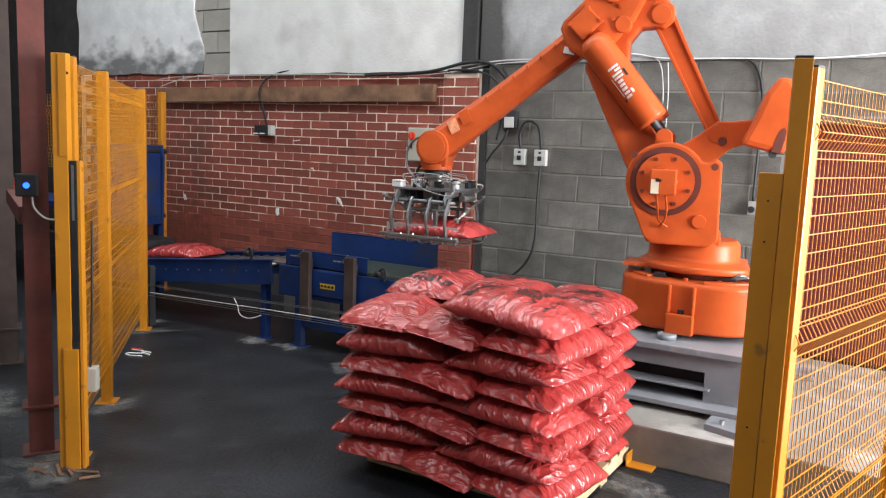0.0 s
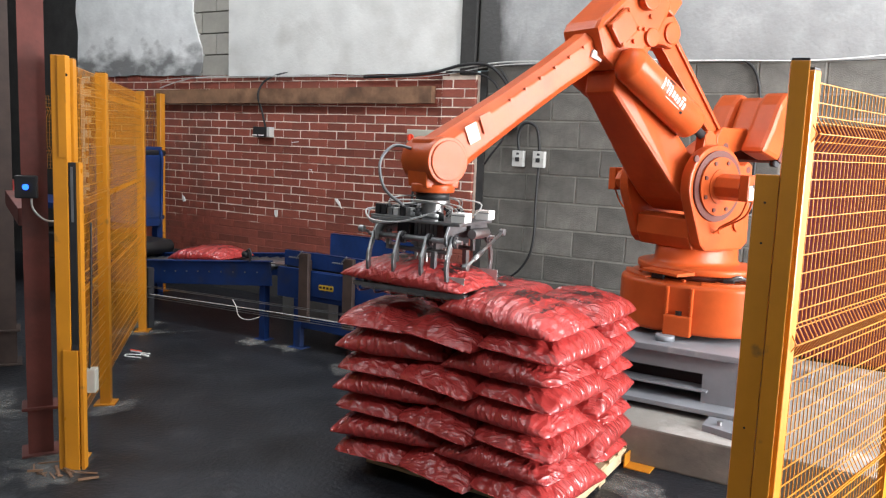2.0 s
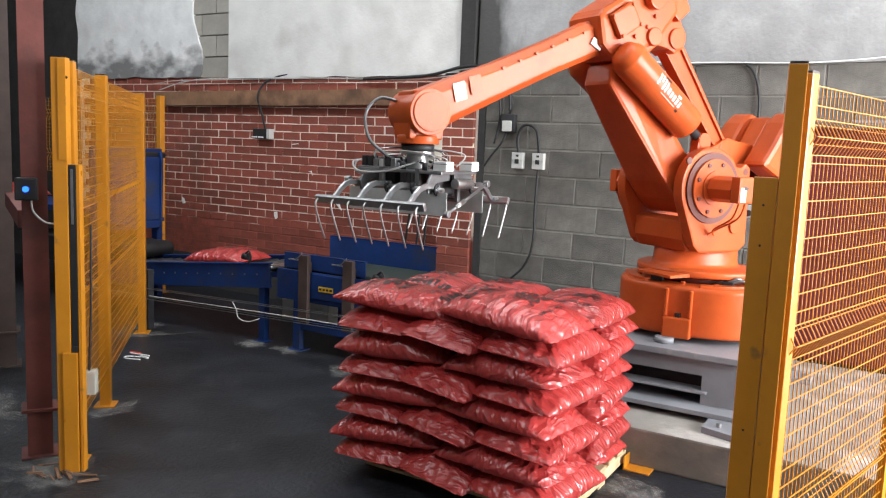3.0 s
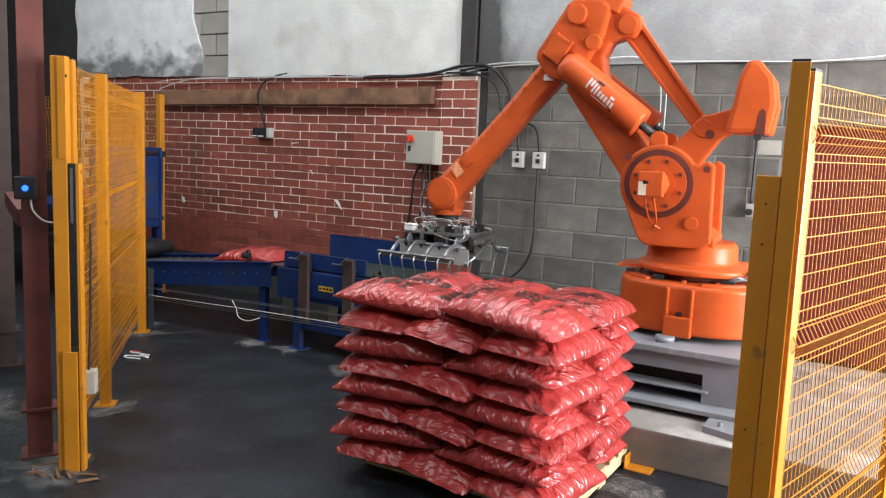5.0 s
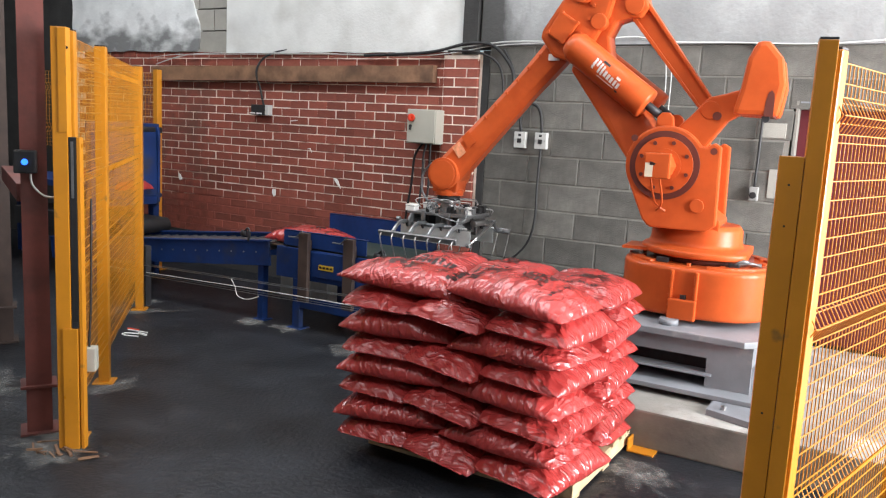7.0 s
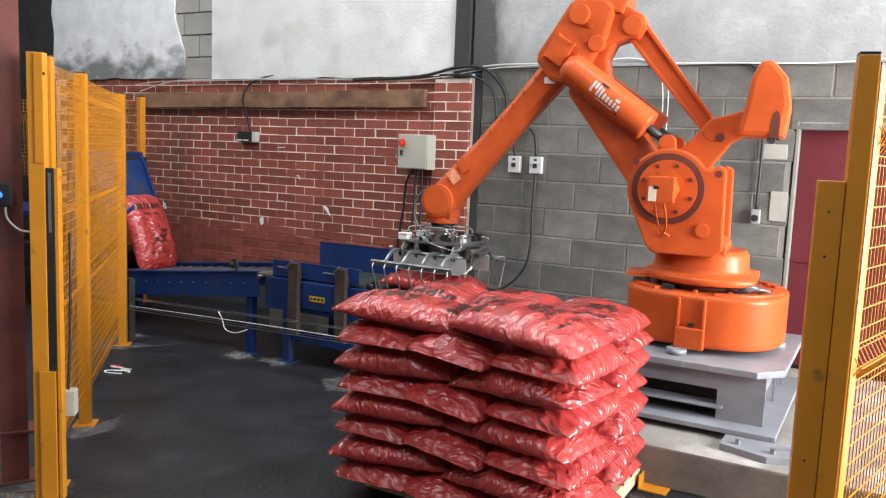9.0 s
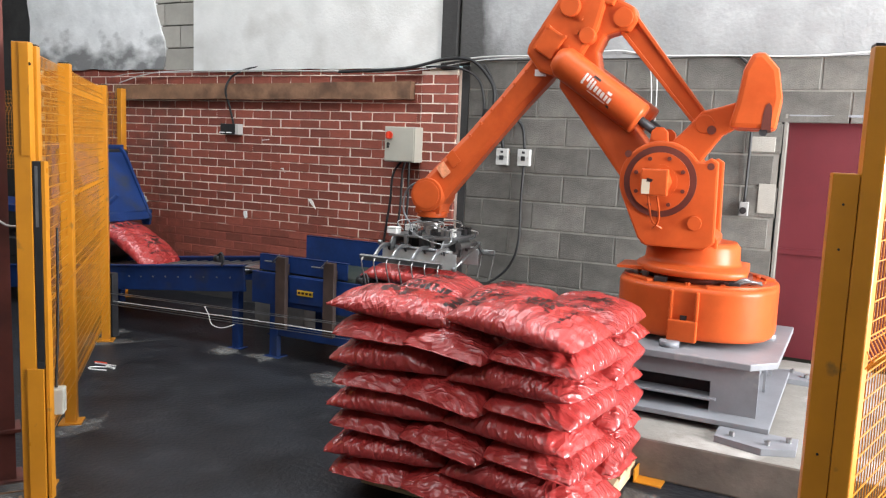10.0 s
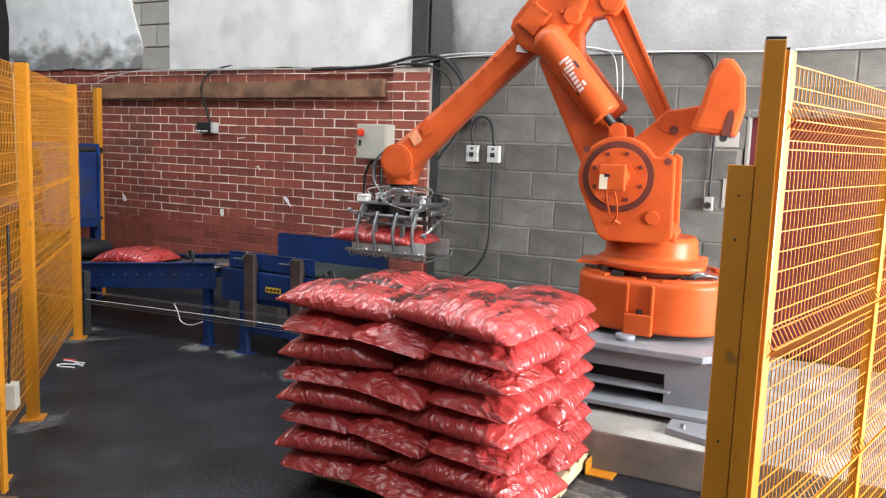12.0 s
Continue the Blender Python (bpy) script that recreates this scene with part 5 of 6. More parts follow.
for side in (0, 1):
    bm = bmesh.new()
    bar(bm, on_c1(0, side, -0.10), on_c1(1, side, -0.10), 0.02, 0.20)
    bar(bm, on_c1(0, side, 0.0), on_c1(1, side, 0.0), 0.05, 0.012)
    rail = part("side_rail", bm, BLUE, c1, "dark blue side rail with bolt heads", 0.002)
    for k in range(18):
        bm = bmesh.new()
        p = Vector(on_c1(0.1 + 0.05 * k, side, -0.09))
        cyl(bm, p + Vector((0, -0.016, 0)), p + Vector((0, -0.010, 0)), 0.007, n=6)
        part("bolt", bm, ALU, rail)
for k in range(22):
    bm = bmesh.new()
    u = 0.02 + k * 0.0455
    cyl(bm, Vector(on_c1(u, 0, -0.055)) + Vector((0, 0.012, 0)), Vector(on_c1(u, 1, -0.055)) + Vector((0, -0.012, 0)), 0.028, n=14)
    part("roller", bm, ALU, c1, "grey steel roller")
for u, side in ((0.96, 0), (0.96, 1), (0.1, 0), (0.1, 1)):
    p = Vector(on_c1(u, side, -0.2))
    part("leg", B(p.x - 0.03, p.y - 0.03 + (0.045 if side == 0 else -0.045), 0.008, p.x + 0.03, p.y + 0.03 + (0.045 if side == 0 else -0.045), p.z + 0.02), BLUE, c1, "", 0.003)
    part("foot_plate", B(p.x - 0.06, p.y - 0.05 + (0.045 if side == 0 else -0.045), 0.0, p.x + 0.06, p.y + 0.05 + (0.045 if side == 0 else -0.045), 0.008), BLUE, c1)

c2 = thing("pick_conveyor", "dark blue belt conveyor with raised side guards at the pick point", "conveyor")
for y in (5.53, 6.13):
    part("side_frame", B(-1.66, y, 0.40, 0.45, y + 0.03, 0.64), BLUE, c2, "", 0.004)
bm = bmesh.new()
box(bm, -1.60, 5.565, 0.60, 0.42, 6.125, 0.665)
part("belt", bm, BELT, c2, "dark green rubber belt", 0.02)
for y0, x0, x1, z0, z1 in ((5.545, -1.60, -0.80, 0.655, 0.775), (6.14, -1.62, -0.55, 0.655, 0.86)):
    bm = bmesh.new()
    box(bm, x0, y0, z0, x1, y0 + 0.008, z1)
    box(bm, x0, y0, z1 - 0.008, x1, y0 + 0.035, z1)
    part("side_guard", bm, BLUE, c2, "", 0.002)
for x in (-1.335, -0.905):
    bm = bmesh.new()
    box(bm, x - 0.045, 5.46, 0.24, x + 0.045, 5.50, 0.78)
    box(bm, x - 0.02, 5.50, 0.60, x + 0.02, 5.545, 0.72)
    part("guide_post", bm, DARKWOOD, c2, "dark brown adjustable guide post", 0.004)
    bm = bmesh.new()
    cyl(bm, (x - 0.16, 5.48, 0.735), (x - 0.02, 5.48, 0.735), 0.006, n=8)
    tube(bm, [(x - 0.08, 5.47, 0.735), (x - 0.02, 5.45, 0.78), (x - 0.0, 5.45, 0.80)], 0.005, 6, 3)
    part("clamp_rod", bm, ALU, c2, "grey threaded rod")
part("cover_panel", B(-1.30, 5.512, 0.44, -0.92, 5.528, 0.635), BLUE, c2, "", 0.004)
part("label", B(-1.215, 5.508, 0.505, -1.075, 5.512, 0.545), LABELYELLOW, c2, "yellow warning label")
bm = bmesh.new()
for k in range(4):
    box(bm, -1.208 + 0.034 * k, 5.506, 0.517, -1.185 + 0.034 * k, 5.508, 0.534)
part("label_bars", bm, INK, c2)
for x in (-1.45, -0.62, 0.3):
    for y in (5.53, 6.10):
        part("leg", B(x - 0.035, y, 0.008, x + 0.035, y + 0.05, 0.40), BLUE, c2, "", 0.003)
        part("foot_plate", B(x - 0.07, y - 0.03, 0.0, x + 0.07, y + 0.09, 0.008), BLUE, c2)
part("brace", B(-1.45, 5.54, 0.17, 0.3, 5.57, 0.26), BLUE, c2, "", 0.003)
bm = bmesh.new()
cyl(bm, (-1.62, 5.60, 0.56), (-1.62, 6.10, 0.56), 0.06, n=20)
part("end_drum", bm, DARKMETAL, c2, "dark end drum")
for x, z in ((-1.98, 0.72), (-0.66, 0.70)):
    bm = bmesh.new()
    c0 = Vector((x, 5.50, z))
    tube(bm, [c0 + Vector((0, 0, 0)), c0 + Vector((0.05, -0.01, 0.03)), c0 + Vector((0.07, -0.01, -0.02)), c0 + Vector((0.05, -0.01, -0.07))], 0.009, 6, 4)
    cyl(bm, c0 + Vector((-0.03, 0.01, -0.02)), c0 + Vector((0.03, 0.01, -0.02)), 0.028, n=14)
    tagged(part("sensor", bm, DARKMETAL), "small dark sensor with a looped cable on the conveyor", "sensor")
tagged(part("transfer_plate", B(-1.76, 5.56, 0.638, -1.62, 6.12, 0.65), STEEL), "pale steel transfer plate between two conveyors", "plate")
bm = bmesh.new()
box(bm, -2.3, 6.3, 0.0, -1.75, 6.7, 0.52)
tagged(part("motor_cabinet", bm, DUSTYBOX, None, "", 0.01), "pale dusty box standing under the conveyor", "box")
bm = bmesh.new()
box(bm, -1.16, 6.25, 0.0, -0.8, 6.6, 0.42)
tagged(part("motor_cabinet", bm, DUSTYBOX, None, "", 0.01), "pale dusty box behind the conveyor legs", "box")

# cable tray in front of the conveyors
tray = thing("cable_tray", "galvanised wire cable tray held in front of the conveyor", "cable tray")
A0, A1 = Vector((-4.0, 5.22, 0.33)), Vector((-0.4, 5.27, 0.415))
for dy, z0, z1, wy, hz in ((0, 0, 0, 0.005, 0.006), (0.06, -0.004, -0.004, 0.004, 0.004), (0.06, -0.085, -0.095, 0.004, 0.004), (0, -0.085, -0.095, 0.005, 0.005)):
    bm = bmesh.new()
    bar(bm, A0 + Vector((0, dy, z0)), A1 + Vector((0, dy, z1)), wy, hz)
    part("rail", bm, GALV, tray)
bm = bmesh.new()
for k in range(36):
    p = A0.lerp(A1, k / 35)
    bar(bm, p, p + Vector((0.0, 0.0, -0.09)), 0.004, 0.004)
part("cross_wires", bm, GALV, tray)["kind"] = "stuff"
bm = bmesh.new()
p = A0.lerp(A1, 0.60)
tube(bm, [p + Vector((-0.02, -0.01, 0.0)), p + Vector((0.03, -0.02, -0.05)), p + Vector((0.06, -0.02, -0.12)), p + Vector((0.16, -0.02, -0.135)), p + Vector((0.26, 0.0, -0.10))], 0.004)
tube(bm, [A0 + Vector((0, 0.02, -0.06)), A0.lerp(A1, 0.3) + Vector((0, 0.02, -0.065)), A0.lerp(A1, 0.7) + Vector((0, 0.02, -0.06)), A1 + Vector((0, 0.02, -0.07))], 0.004)
part("cable", bm, PALEBOX, tray, "loose pale cables")
for u in (0.31,):
    p = A0.lerp(A1, u)
    part("support_post", B(p.x - 0.03, p.y + 0.012, 0.0, p.x + 0.03, p.y + 0.07, p.z + (0.16 if u < 0.5 else 0.02)), DARKMETAL, tray, "dark steel support", 0.003)

# tipping flap that lays bags on the infeed
ramp_ = thing("rubber_chute", "dark rubber chute at the tail of the infeed conveyor", "chute")
bm = bmesh.new()
cyl(bm, (-3.62, 5.55, 0.555), (-3.62, 6.12, 0.555), 0.07, n=22)
plate(bm, [(-5.2, 0.63), (-3.62, 0.625), (-3.62, 0.485), (-5.2, 0.45)], 5.55, 6.12)
part("belt", bm, RUBBER, ramp_, "", 0.01)
for x in (-5.1, -3.9):
    part("leg", B(x, 5.6, 0.0, x + 0.06, 5.66, 0.5), DARKMETAL, ramp_)
    part("leg", B(x, 6.0, 0.0, x + 0.06, 6.06, 0.5), DARKMETAL, ramp_)
tower = thing("tipper_frame", "blue steel frame carrying the tipping flap", "frame")
for y in (5.50, 6.20):
    part("upright", B(-3.98, y, 0.0, -3.90, y + 0.07, 1.52), BLUE, tower, "", 0.004)
part("cross_bar", B(-3.98, 5.57, 1.44, -3.90, 6.20, 1.52), BLUE, tower, "", 0.004)
part("deck", B(-6.4, 5.58, 0.87, -3.99, 6.19, 0.93), BLUE, tower, "", 0.004)
for x in (-6.1, -5.0):
    for y in (5.58, 6.13):
        part("leg", B(x, y, 0.0, x + 0.06, y + 0.06, 0.87), BLUE, tower)
flap = thing("tipping_flap", "blue steel flap with a round push bar, hinged at its top", "flap")
bm = bmesh.new()
plate(bm, [(-0.13, 0.02), (0.03, 0.03), (0.05, -0.05), (0.03, -0.70), (-0.03, -0.76), (-0.10, -0.72), (-0.12, -0.1)], -0.30, -0.275)
plate(bm, [(-0.13, 0.02), (0.03, 0.03), (0.05, -0.05), (0.03, -0.70), (-0.03, -0.76), (-0.10, -0.72), (-0.12, -0.1)], 0.275, 0.30)
box(bm, 0.0, -0.275, -0.72, 0.02, 0.275, -0.02)
part("plate", bm, BLUE, flap, "", 0.006)
bm = bmesh.new()
cyl(bm, (0.0, -0.33, -0.64), (0.0, 0.33, -0.64), 0.022, n=14)
cyl(bm, (-0.05, -0.29, -0.66), (0.36, -0.29, -0.63), 0.018, n=14)
part("push_bar", bm, BLUE, flap)
bm = bmesh.new()
cyl(bm, (-0.02, -0.36, 0.0), (-0.02, 0.36, 0.0), 0.03, n=14)
cyl(bm, (0.05, -0.32, 0.0), (0.05, -0.32, -0.18), 0.022, n=12)
part("hinge", bm, DARKMETAL, flap, "dark hinge shaft and damper")


# ---- bags ----
def bag_mesh(seed, length=0.62, width=0.43, thick=0.146, droop=0.022, nx=48, ny=34):
    """A filled plastic sack: plump pillow with welded ends and creases running in from them."""
    rng = random.Random(seed)
    ph = [rng.uniform(0, 6.28) for _ in range(8)]

    def at(u, v_, top):
        e = max(1 - abs(u) ** 2.7, 0.0) ** 0.66 * max(1 - abs(v_) ** 2.5, 0.0) ** 0.50
        crease = 0.007 * math.sin(17 * v_ + ph[0] + 2 * math.sin(5 * u + ph[1])) * abs(u) ** 3 + 0.0015 * math.sin(21 * u + ph[2] + 1.5 * math.sin(6 * v_ + ph[3])) * abs(v_) ** 3
        lump = 0.014 * noise.noise((u * 1.9 + seed, v_ * 1.7, 3.1 if top else 7.7)) + 0.007 * noise.noise((u * 4 + seed, v_ * 4, 1.2))
        fine = 0.010 * (0.3 - abs(noise.noise((u * 9 + seed + 2.2 * v_, v_ * 3.0, 5.5)))) + 0.007 * (0.3 - abs(noise.noise((u * 16 - 4 * v_, v_ * 4 + seed, 2.5))))
        mid = thick * 0.42 - droop * (0.9 * abs(u) ** 3 + 0.5 * abs(v_) ** 4) * (0.8 + 0.3 * math.sin(ph[4] + u))
        h = (thick * 0.58 if top else -thick * 0.42) * e
        z = mid + h + (crease * (1.0 if top else 0.6) + (lump + fine) * (1.0 if top else 0.5)) * min(1, e * 1.6)
        # the skin pulls in along the sides and gathers at the corners
        x = u * length / 2 * (1 - 0.035 * abs(v_) ** 4) * (1 + 0.008 * math.sin(9 * v_ + ph[6]) * abs(u) ** 3)
        y = v_ * width / 2 * (1 - 0.09 * abs(u) ** 7) * (1 + 0.010 * math.sin(8 * u + ph[7]))
        return x, y, z

    bm = bmesh.new()
    us = [math.sin((i / nx - 0.5) * math.pi) * 0.35 + (i / nx * 2 - 1) * 0.65 for i in range(nx + 1)]
    vs = [math.sin((j / ny - 0.5) * math.pi) * 0.35 + (j / ny * 2 - 1) * 0.65 for j in range(ny + 1)]
    top = [[bm.verts.new(at(u, v_, True)) for v_ in vs] for u in us]
    bot = [[None] * (ny + 1) for _ in range(nx + 1)]
    for i in range(nx + 1):
        for j in range(ny + 1):
            edge = i in (0, nx) or j in (0, ny)
            bot[i][j] = top[i][j] if edge else bm.verts.new(at(us[i], vs[j], False))
    for i in range(nx):
        for j in range(ny):
            for g, flip in ((top, False), (bot, True)):
                q = [g[i][j], g[i + 1][j], g[i + 1][j + 1], g[i][j + 1]]
                f = bm.faces.new(q[::-1] if flip else q)
                f.smooth = True
    # welded hem at both ends
    for i, sx in ((0, -1), (nx, 1)):
        row = [top[i][j] for j in range(3, ny - 2)]
        out = [bm.verts.new((v_.co.x + sx * 0.010, v_.co.y, v_.co.z - 0.002)) for v_ in row]
        for k in range(len(row) - 1):
            bm.faces.new((row[k], row[k + 1], out[k + 1], out[k])).smooth = True
    return bm, at


BAGS = []
for sd in range(6):
    bm, surf = bag_mesh(sd * 13 + 2)
    BAGS.append((mesh("bag", bm, FILM), surf))
# uncompressed sacks, on top of the stack and on the conveyors
for sd in range(2):
    bm, surf = bag_mesh(sd * 17 + 5, 0.70, 0.44, 0.142, 0.026, 52)
    BAGS.append((mesh("bag", bm, FILM), surf))


def print_mesh(surf, marks, material):
    """Printed marks that lie on a bag's upper skin: each is (u0, u1, v0, v1)."""
    bm = bmesh.new()
    for u0, u1, v0, v1 in marks:
        nu, nv = max(2, int(abs(u1 - u0) * 24)), max(2, int(abs(v1 - v0) * 18))
        g = [[bm.verts.new(Vector(surf(u0 + (u1 - u0) * i / nu, v0 + (v1 - v0) * j / nv, True)) + Vector((0, 0, 0.0022))) for j in range(nv + 1)] for i in range(nu + 1)]
        for i in range(nu):
            for j in range(nv):
                bm.faces.new((g[i][j], g[i + 1][j], g[i + 1][j + 1], g[i][j + 1])).smooth = True
    return mesh("print", bm, material)


def marks_for(seed):
    """Bars in place of the lettering that runs across one end, and a broad dark emblem."""
    rng = random.Random(seed)
    rows_ = []
    for u0, high, n_, a, b in ((-0.72, 0.17, 8, -0.70, 0.62), (-0.46, 0.08, 8, -0.36, 0.40), (0.58, 0.06, 11, -0.5, 0.5)):
        for k in range(n_):
            v0 = a + (b - a) * k / n_
            w_ = (b - a) / n_
            if k == n_ // 2 and high < 0.1:
                continue
            rows_.append((u0, u0 + high, v0, v0 + w_ * 0.36))
            rows_.append((u0 + (0 if rng.random() < 0.5 else high * 0.72), u0 + high * (0.28 if rng.random() < 0.5 else 1.0), v0 + w_ * 0.36, v0 + w_ * rng.uniform(0.62, 0.80)))
    rows_ = [(min(p, q), max(p, q), v0, v1) for p, q, v0, v1 in rows_]
    emblem = []
    for k in range(34):
        r, an = 0.24 * math.sqrt(rng.random()), rng.uniform(0, 6.28)
        u, v_ = 0.12 + r * math.cos(an), 0.10 + 1.35 * r * math.sin(an)
        emblem.append((u, u + rng.uniform(0.02, 0.07), v_, v_ + rng.uniform(0.05, 0.20)))
    for k in range(7):
        u, v_ = 0.36 - 0.045 * k, -0.35 + 0.05 * k + 0.012 * k * k
        emblem.append((u, u + 0.055, v_, v_ + 0.06))
    return rows_, emblem


PRINTS = {}


def bag(m, variant, printed=False, label="full red plastic sack lying on the pallet stack", group="stacked sacks"):
    me, surf = BAGS[variant]
    ob = tagged(new("sack", me), label, "sack", group)
    ob.matrix_basis = m
    if printed:
        v_ = variant
        if v_ not in PRINTS:
            r_, e_ = marks_for(v_)
            PRINTS[v_] = (print_mesh(surf, r_, INK), print_mesh(surf, e_, INKGREEN))
        for me2, nm in zip(PRINTS[v_], ("lettering", "emblem")):
            piece(nm, me2, ob, Matrix())["kind"] = "stuff"
    return ob


PX, PY, PZ, LAYER = 0.885, 4.335, 0.078, 0.1075
held = None
for k in range(8):
    typ = "B" if k % 2 == 0 else "A"
    # dx, dy, turn, tilt across the stack
    if typ == "A":
        spots = [(-0.325, -0.300, 8, 0), (0.290, -0.306, -7, 0), (-0.40, 0.20, 90, 0), (0.0, 0.20, 90, 0), (0.41, 0.20, 90, 0)]
    else:
        spots = [(-0.405, -0.215, 95, 0), (0.0, -0.236, 85, 5), (0.395, -0.222, 84, 2), (-0.30, 0.29, 0, 0), (0.30, 0.29, 0, 0)]
    for j, (dx, dy, rz, tilt) in enumerate(spots):
        rng = random.Random(k * 31 + j)
        flip = 180 if rng.random() < 0.5 and not (k == 7 and j == 1) else 0
        m = pose(PX + dx + rng.uniform(-0.012, 0.012), PY + dy + rng.uniform(-0.012, 0.012), PZ + LAYER * k - (0.022 if k == 7 and j > 1 else 0), 0, 0, rz + rng.uniform(-3, 3) + flip)
        lean = (Euler((radians(rng.uniform(-1.5, 1.5)), radians(tilt + rng.uniform(-1.5, 1.5)), 0))).to_matrix().to_4x4()
        m = Matrix.Translation(m.translation) @ lean @ Matrix.Translation(-m.translation) @ m
        if k == 7 and j == 0:
            m = pose(PX - 0.312, PY + dy + 0.02, PZ + LAYER * k - 0.004, 3, -4, 188)
            held = (bag(m, 6, True, "printed red plastic sack set down on the stack by the gripper"), m)
        else:
            if k == 7 and j == 1:
                # its end lies on the neighbour
                m = pose(PX + 0.285, PY - 0.325, PZ + LAYER * k + 0.022, 2, 4, -7)
            bag(m, (k * 5 + j) % 6, k == 7, "printed red plastic sack on the top layer of the stack" if k == 7 else "full red plastic sack lying on the pallet stack")

sack_a = bag(pose(-3.0, 5.8, 0.6), 6, True, "red plastic sack riding on the conveyor", "conveyed sacks")
sack_b = bag(pose(-4.6, 5.88, 1.05), 7, True, "red plastic sack tipped onto the conveyor", "conveyed sacks")

# pallet
pal = thing("pallet", "pale new timber pallet under the sack stack", "pallet", m=pose(PX + 0.03, PY + 0.135, 0))
slat = mesh("deck_board", B(-0.56, -0.048, 0, 0.56, 0.048, 0.018), PALLETWOOD, 0.003)
for k in range(7):
    piece("deck_board", slat, pal, pose(0, -0.412 + 0.1374 * k, 0.080))
bearer = mesh("bearer", B(-0.05, -0.46, 0, 0.05, 0.46, 0.062), PALLETWOOD, 0.004)
for x in (-0.51, 0, 0.51):
    piece("bearer", bearer, pal, pose(x, 0, 0.018))
for k in range(3):
    piece("deck_board", slat, pal, pose(0, -0.41 + 0.41 * k, 0.0))
stop = thing("pallet_stop", "yellow painted steel angle bolted to the floor as pallet stop", "stop", m=pose(1.56, 4.86, 0, 0, 0, 0))
bm = bmesh.new()
box(bm, -0.07, -0.11, 0.0, 0.07, 0.06, 0.008)
box(bm, -0.07, 0.052, 0.008, 0.07, 0.06, 0.09)
box(bm, -0.07, -0.11, 0.008, -0.062, 0.052, 0.07)
part("angle", bm, YELLOW, stop, "", 0.002)

# cement patches on the blocks beside the door
for x0, z0, x1, z1 in ((1.715, 1.245, 1.828, 1.455), (1.63, 1.68, 1.80, 1.785)):
    part("patch", B(x0, WALL - 0.008, z0, x1, WALL + 0.003, z1), PALEBLOCK, block_wall, "pale cement patch", 0.003)

# ---- small litter ----
rng = random.Random(21)
for x, y, n_ in ((-0.80, 3.00, 9), (-0.66, 3.06, 5)):
    scrap = thing("wood_scrap", "few dark brown wood splinters lying on the floor", "litter", "wood scraps", pose(x, y, 0))
    for k in range(n_):
        bm = bmesh.new()
        l_, w_ = rng.uniform(0.015, 0.06), rng.uniform(0.002, 0.007)
        box(bm, -l_, -w_, 0, l_, w_, rng.uniform(0.004, 0.010), pose(rng.uniform(-0.10, 0.10), rng.uniform(-0.06, 0.06), 0.001 + 0.002 * k, 0, rng.uniform(-3, 3), rng.uniform(-40, 70)))
        part("splinter", bm, TIMBER, scrap)

lit = thing("scrap_bundle", "bundle of red and white strapping lying on the floor", "litter", m=pose(-2.24, 4.68, 0.0, 0, 0, 10))
bm = bmesh.new()
box(bm, -0.10, -0.006, 0.0, 0.08, 0.006, 0.008)
box(bm, 0.04, -0.04, 0.0, 0.13, -0.022, 0.012, pose(0, 0, 0, 0, 0, -14))
part("strip", bm, WHITEPAINT, lit, "white strips", 0.003)
part("cord", B(-0.12, 0.012, 0.0, -0.02, 0.03, 0.010), REDPLASTIC, lit, "red strip", 0.003)
bm = bmesh.new()
tube(bm, [(0.05, -0.06, 0.006), (-0.04, -0.10, 0.008), (-0.02, -0.14, 0.006), (0.10, -0.12, 0.006)], 0.005)
part("wire", bm, WHITEPAINT, lit)
blk = thing("block_offcut", "broken grey concrete block on the dark floor", "block", m=pose(-1.13, 2.86, 0, 0, 0, 20))
bm = bmesh.new()
box(bm, -0.16, -0.09, 0.0, -0.10, 0.09, 0.10)
box(bm, -0.03, -0.09, 0.0, 0.03, 0.09, 0.10)
box(bm, -0.16, -0.09, 0.0, 0.03, -0.06, 0.10)
box(bm, -0.16, 0.06, 0.0, 0.03, 0.09, 0.10)
part("body", bm, DARKMETAL, blk, "", 0.006)


def dust_patch(x, y, rx, ry, seed):
    """A thin scatter of pale dust on the floor, fading outwards."""
    bm = bmesh.new()
    n_ = 22
    ring = []
    c0 = bm.verts.new((0, 0, 0))
    for i in range(n_):
        a_ = 2 * math.pi * i / n_
        ring.append(bm.verts.new((math.cos(a_), math.sin(a_), 0)))
    for i in range(n_):
        bm.faces.new((c0, ring[i], ring[(i + 1) % n_]))
    ob = tagged(part("dust", bm, DUST), "thin patch of pale dust on the dark floor", "dust", "dust patches", "stuff")
    ob.matrix_basis = Matrix.LocRotScale((x, y, 0.003 + 0.0003 * seed), Euler((0, 0, seed)), (rx, ry, 1))
    return ob


for i, (x, y, rx, ry) in enumerate(((-1.84, 5.44, 0.14, 0.22), (-1.45, 5.46, 0.16, 0.12), (-0.72, 5.30, 0.30, 0.24), (-2.75, 5.10, 0.40, 0.16), (-1.36, 3.78, 0.26, 0.18), (-0.85, 3.04, 0.36, 0.28), (1.62, 4.5, 0.22, 0.30), (-2.95, 5.25, 0.3, 0.2), (-1.9, 3.3, 0.5, 0.35), (-1.50, 5.50, 0.22, 0.12), (-0.66, 5.50, 0.22, 0.12), (-1.84, 5.42, 0.16, 0.16))):
    dust_patch(x, y, rx, ry, i + 1)


# ---- motion ----
H0 = -167.1
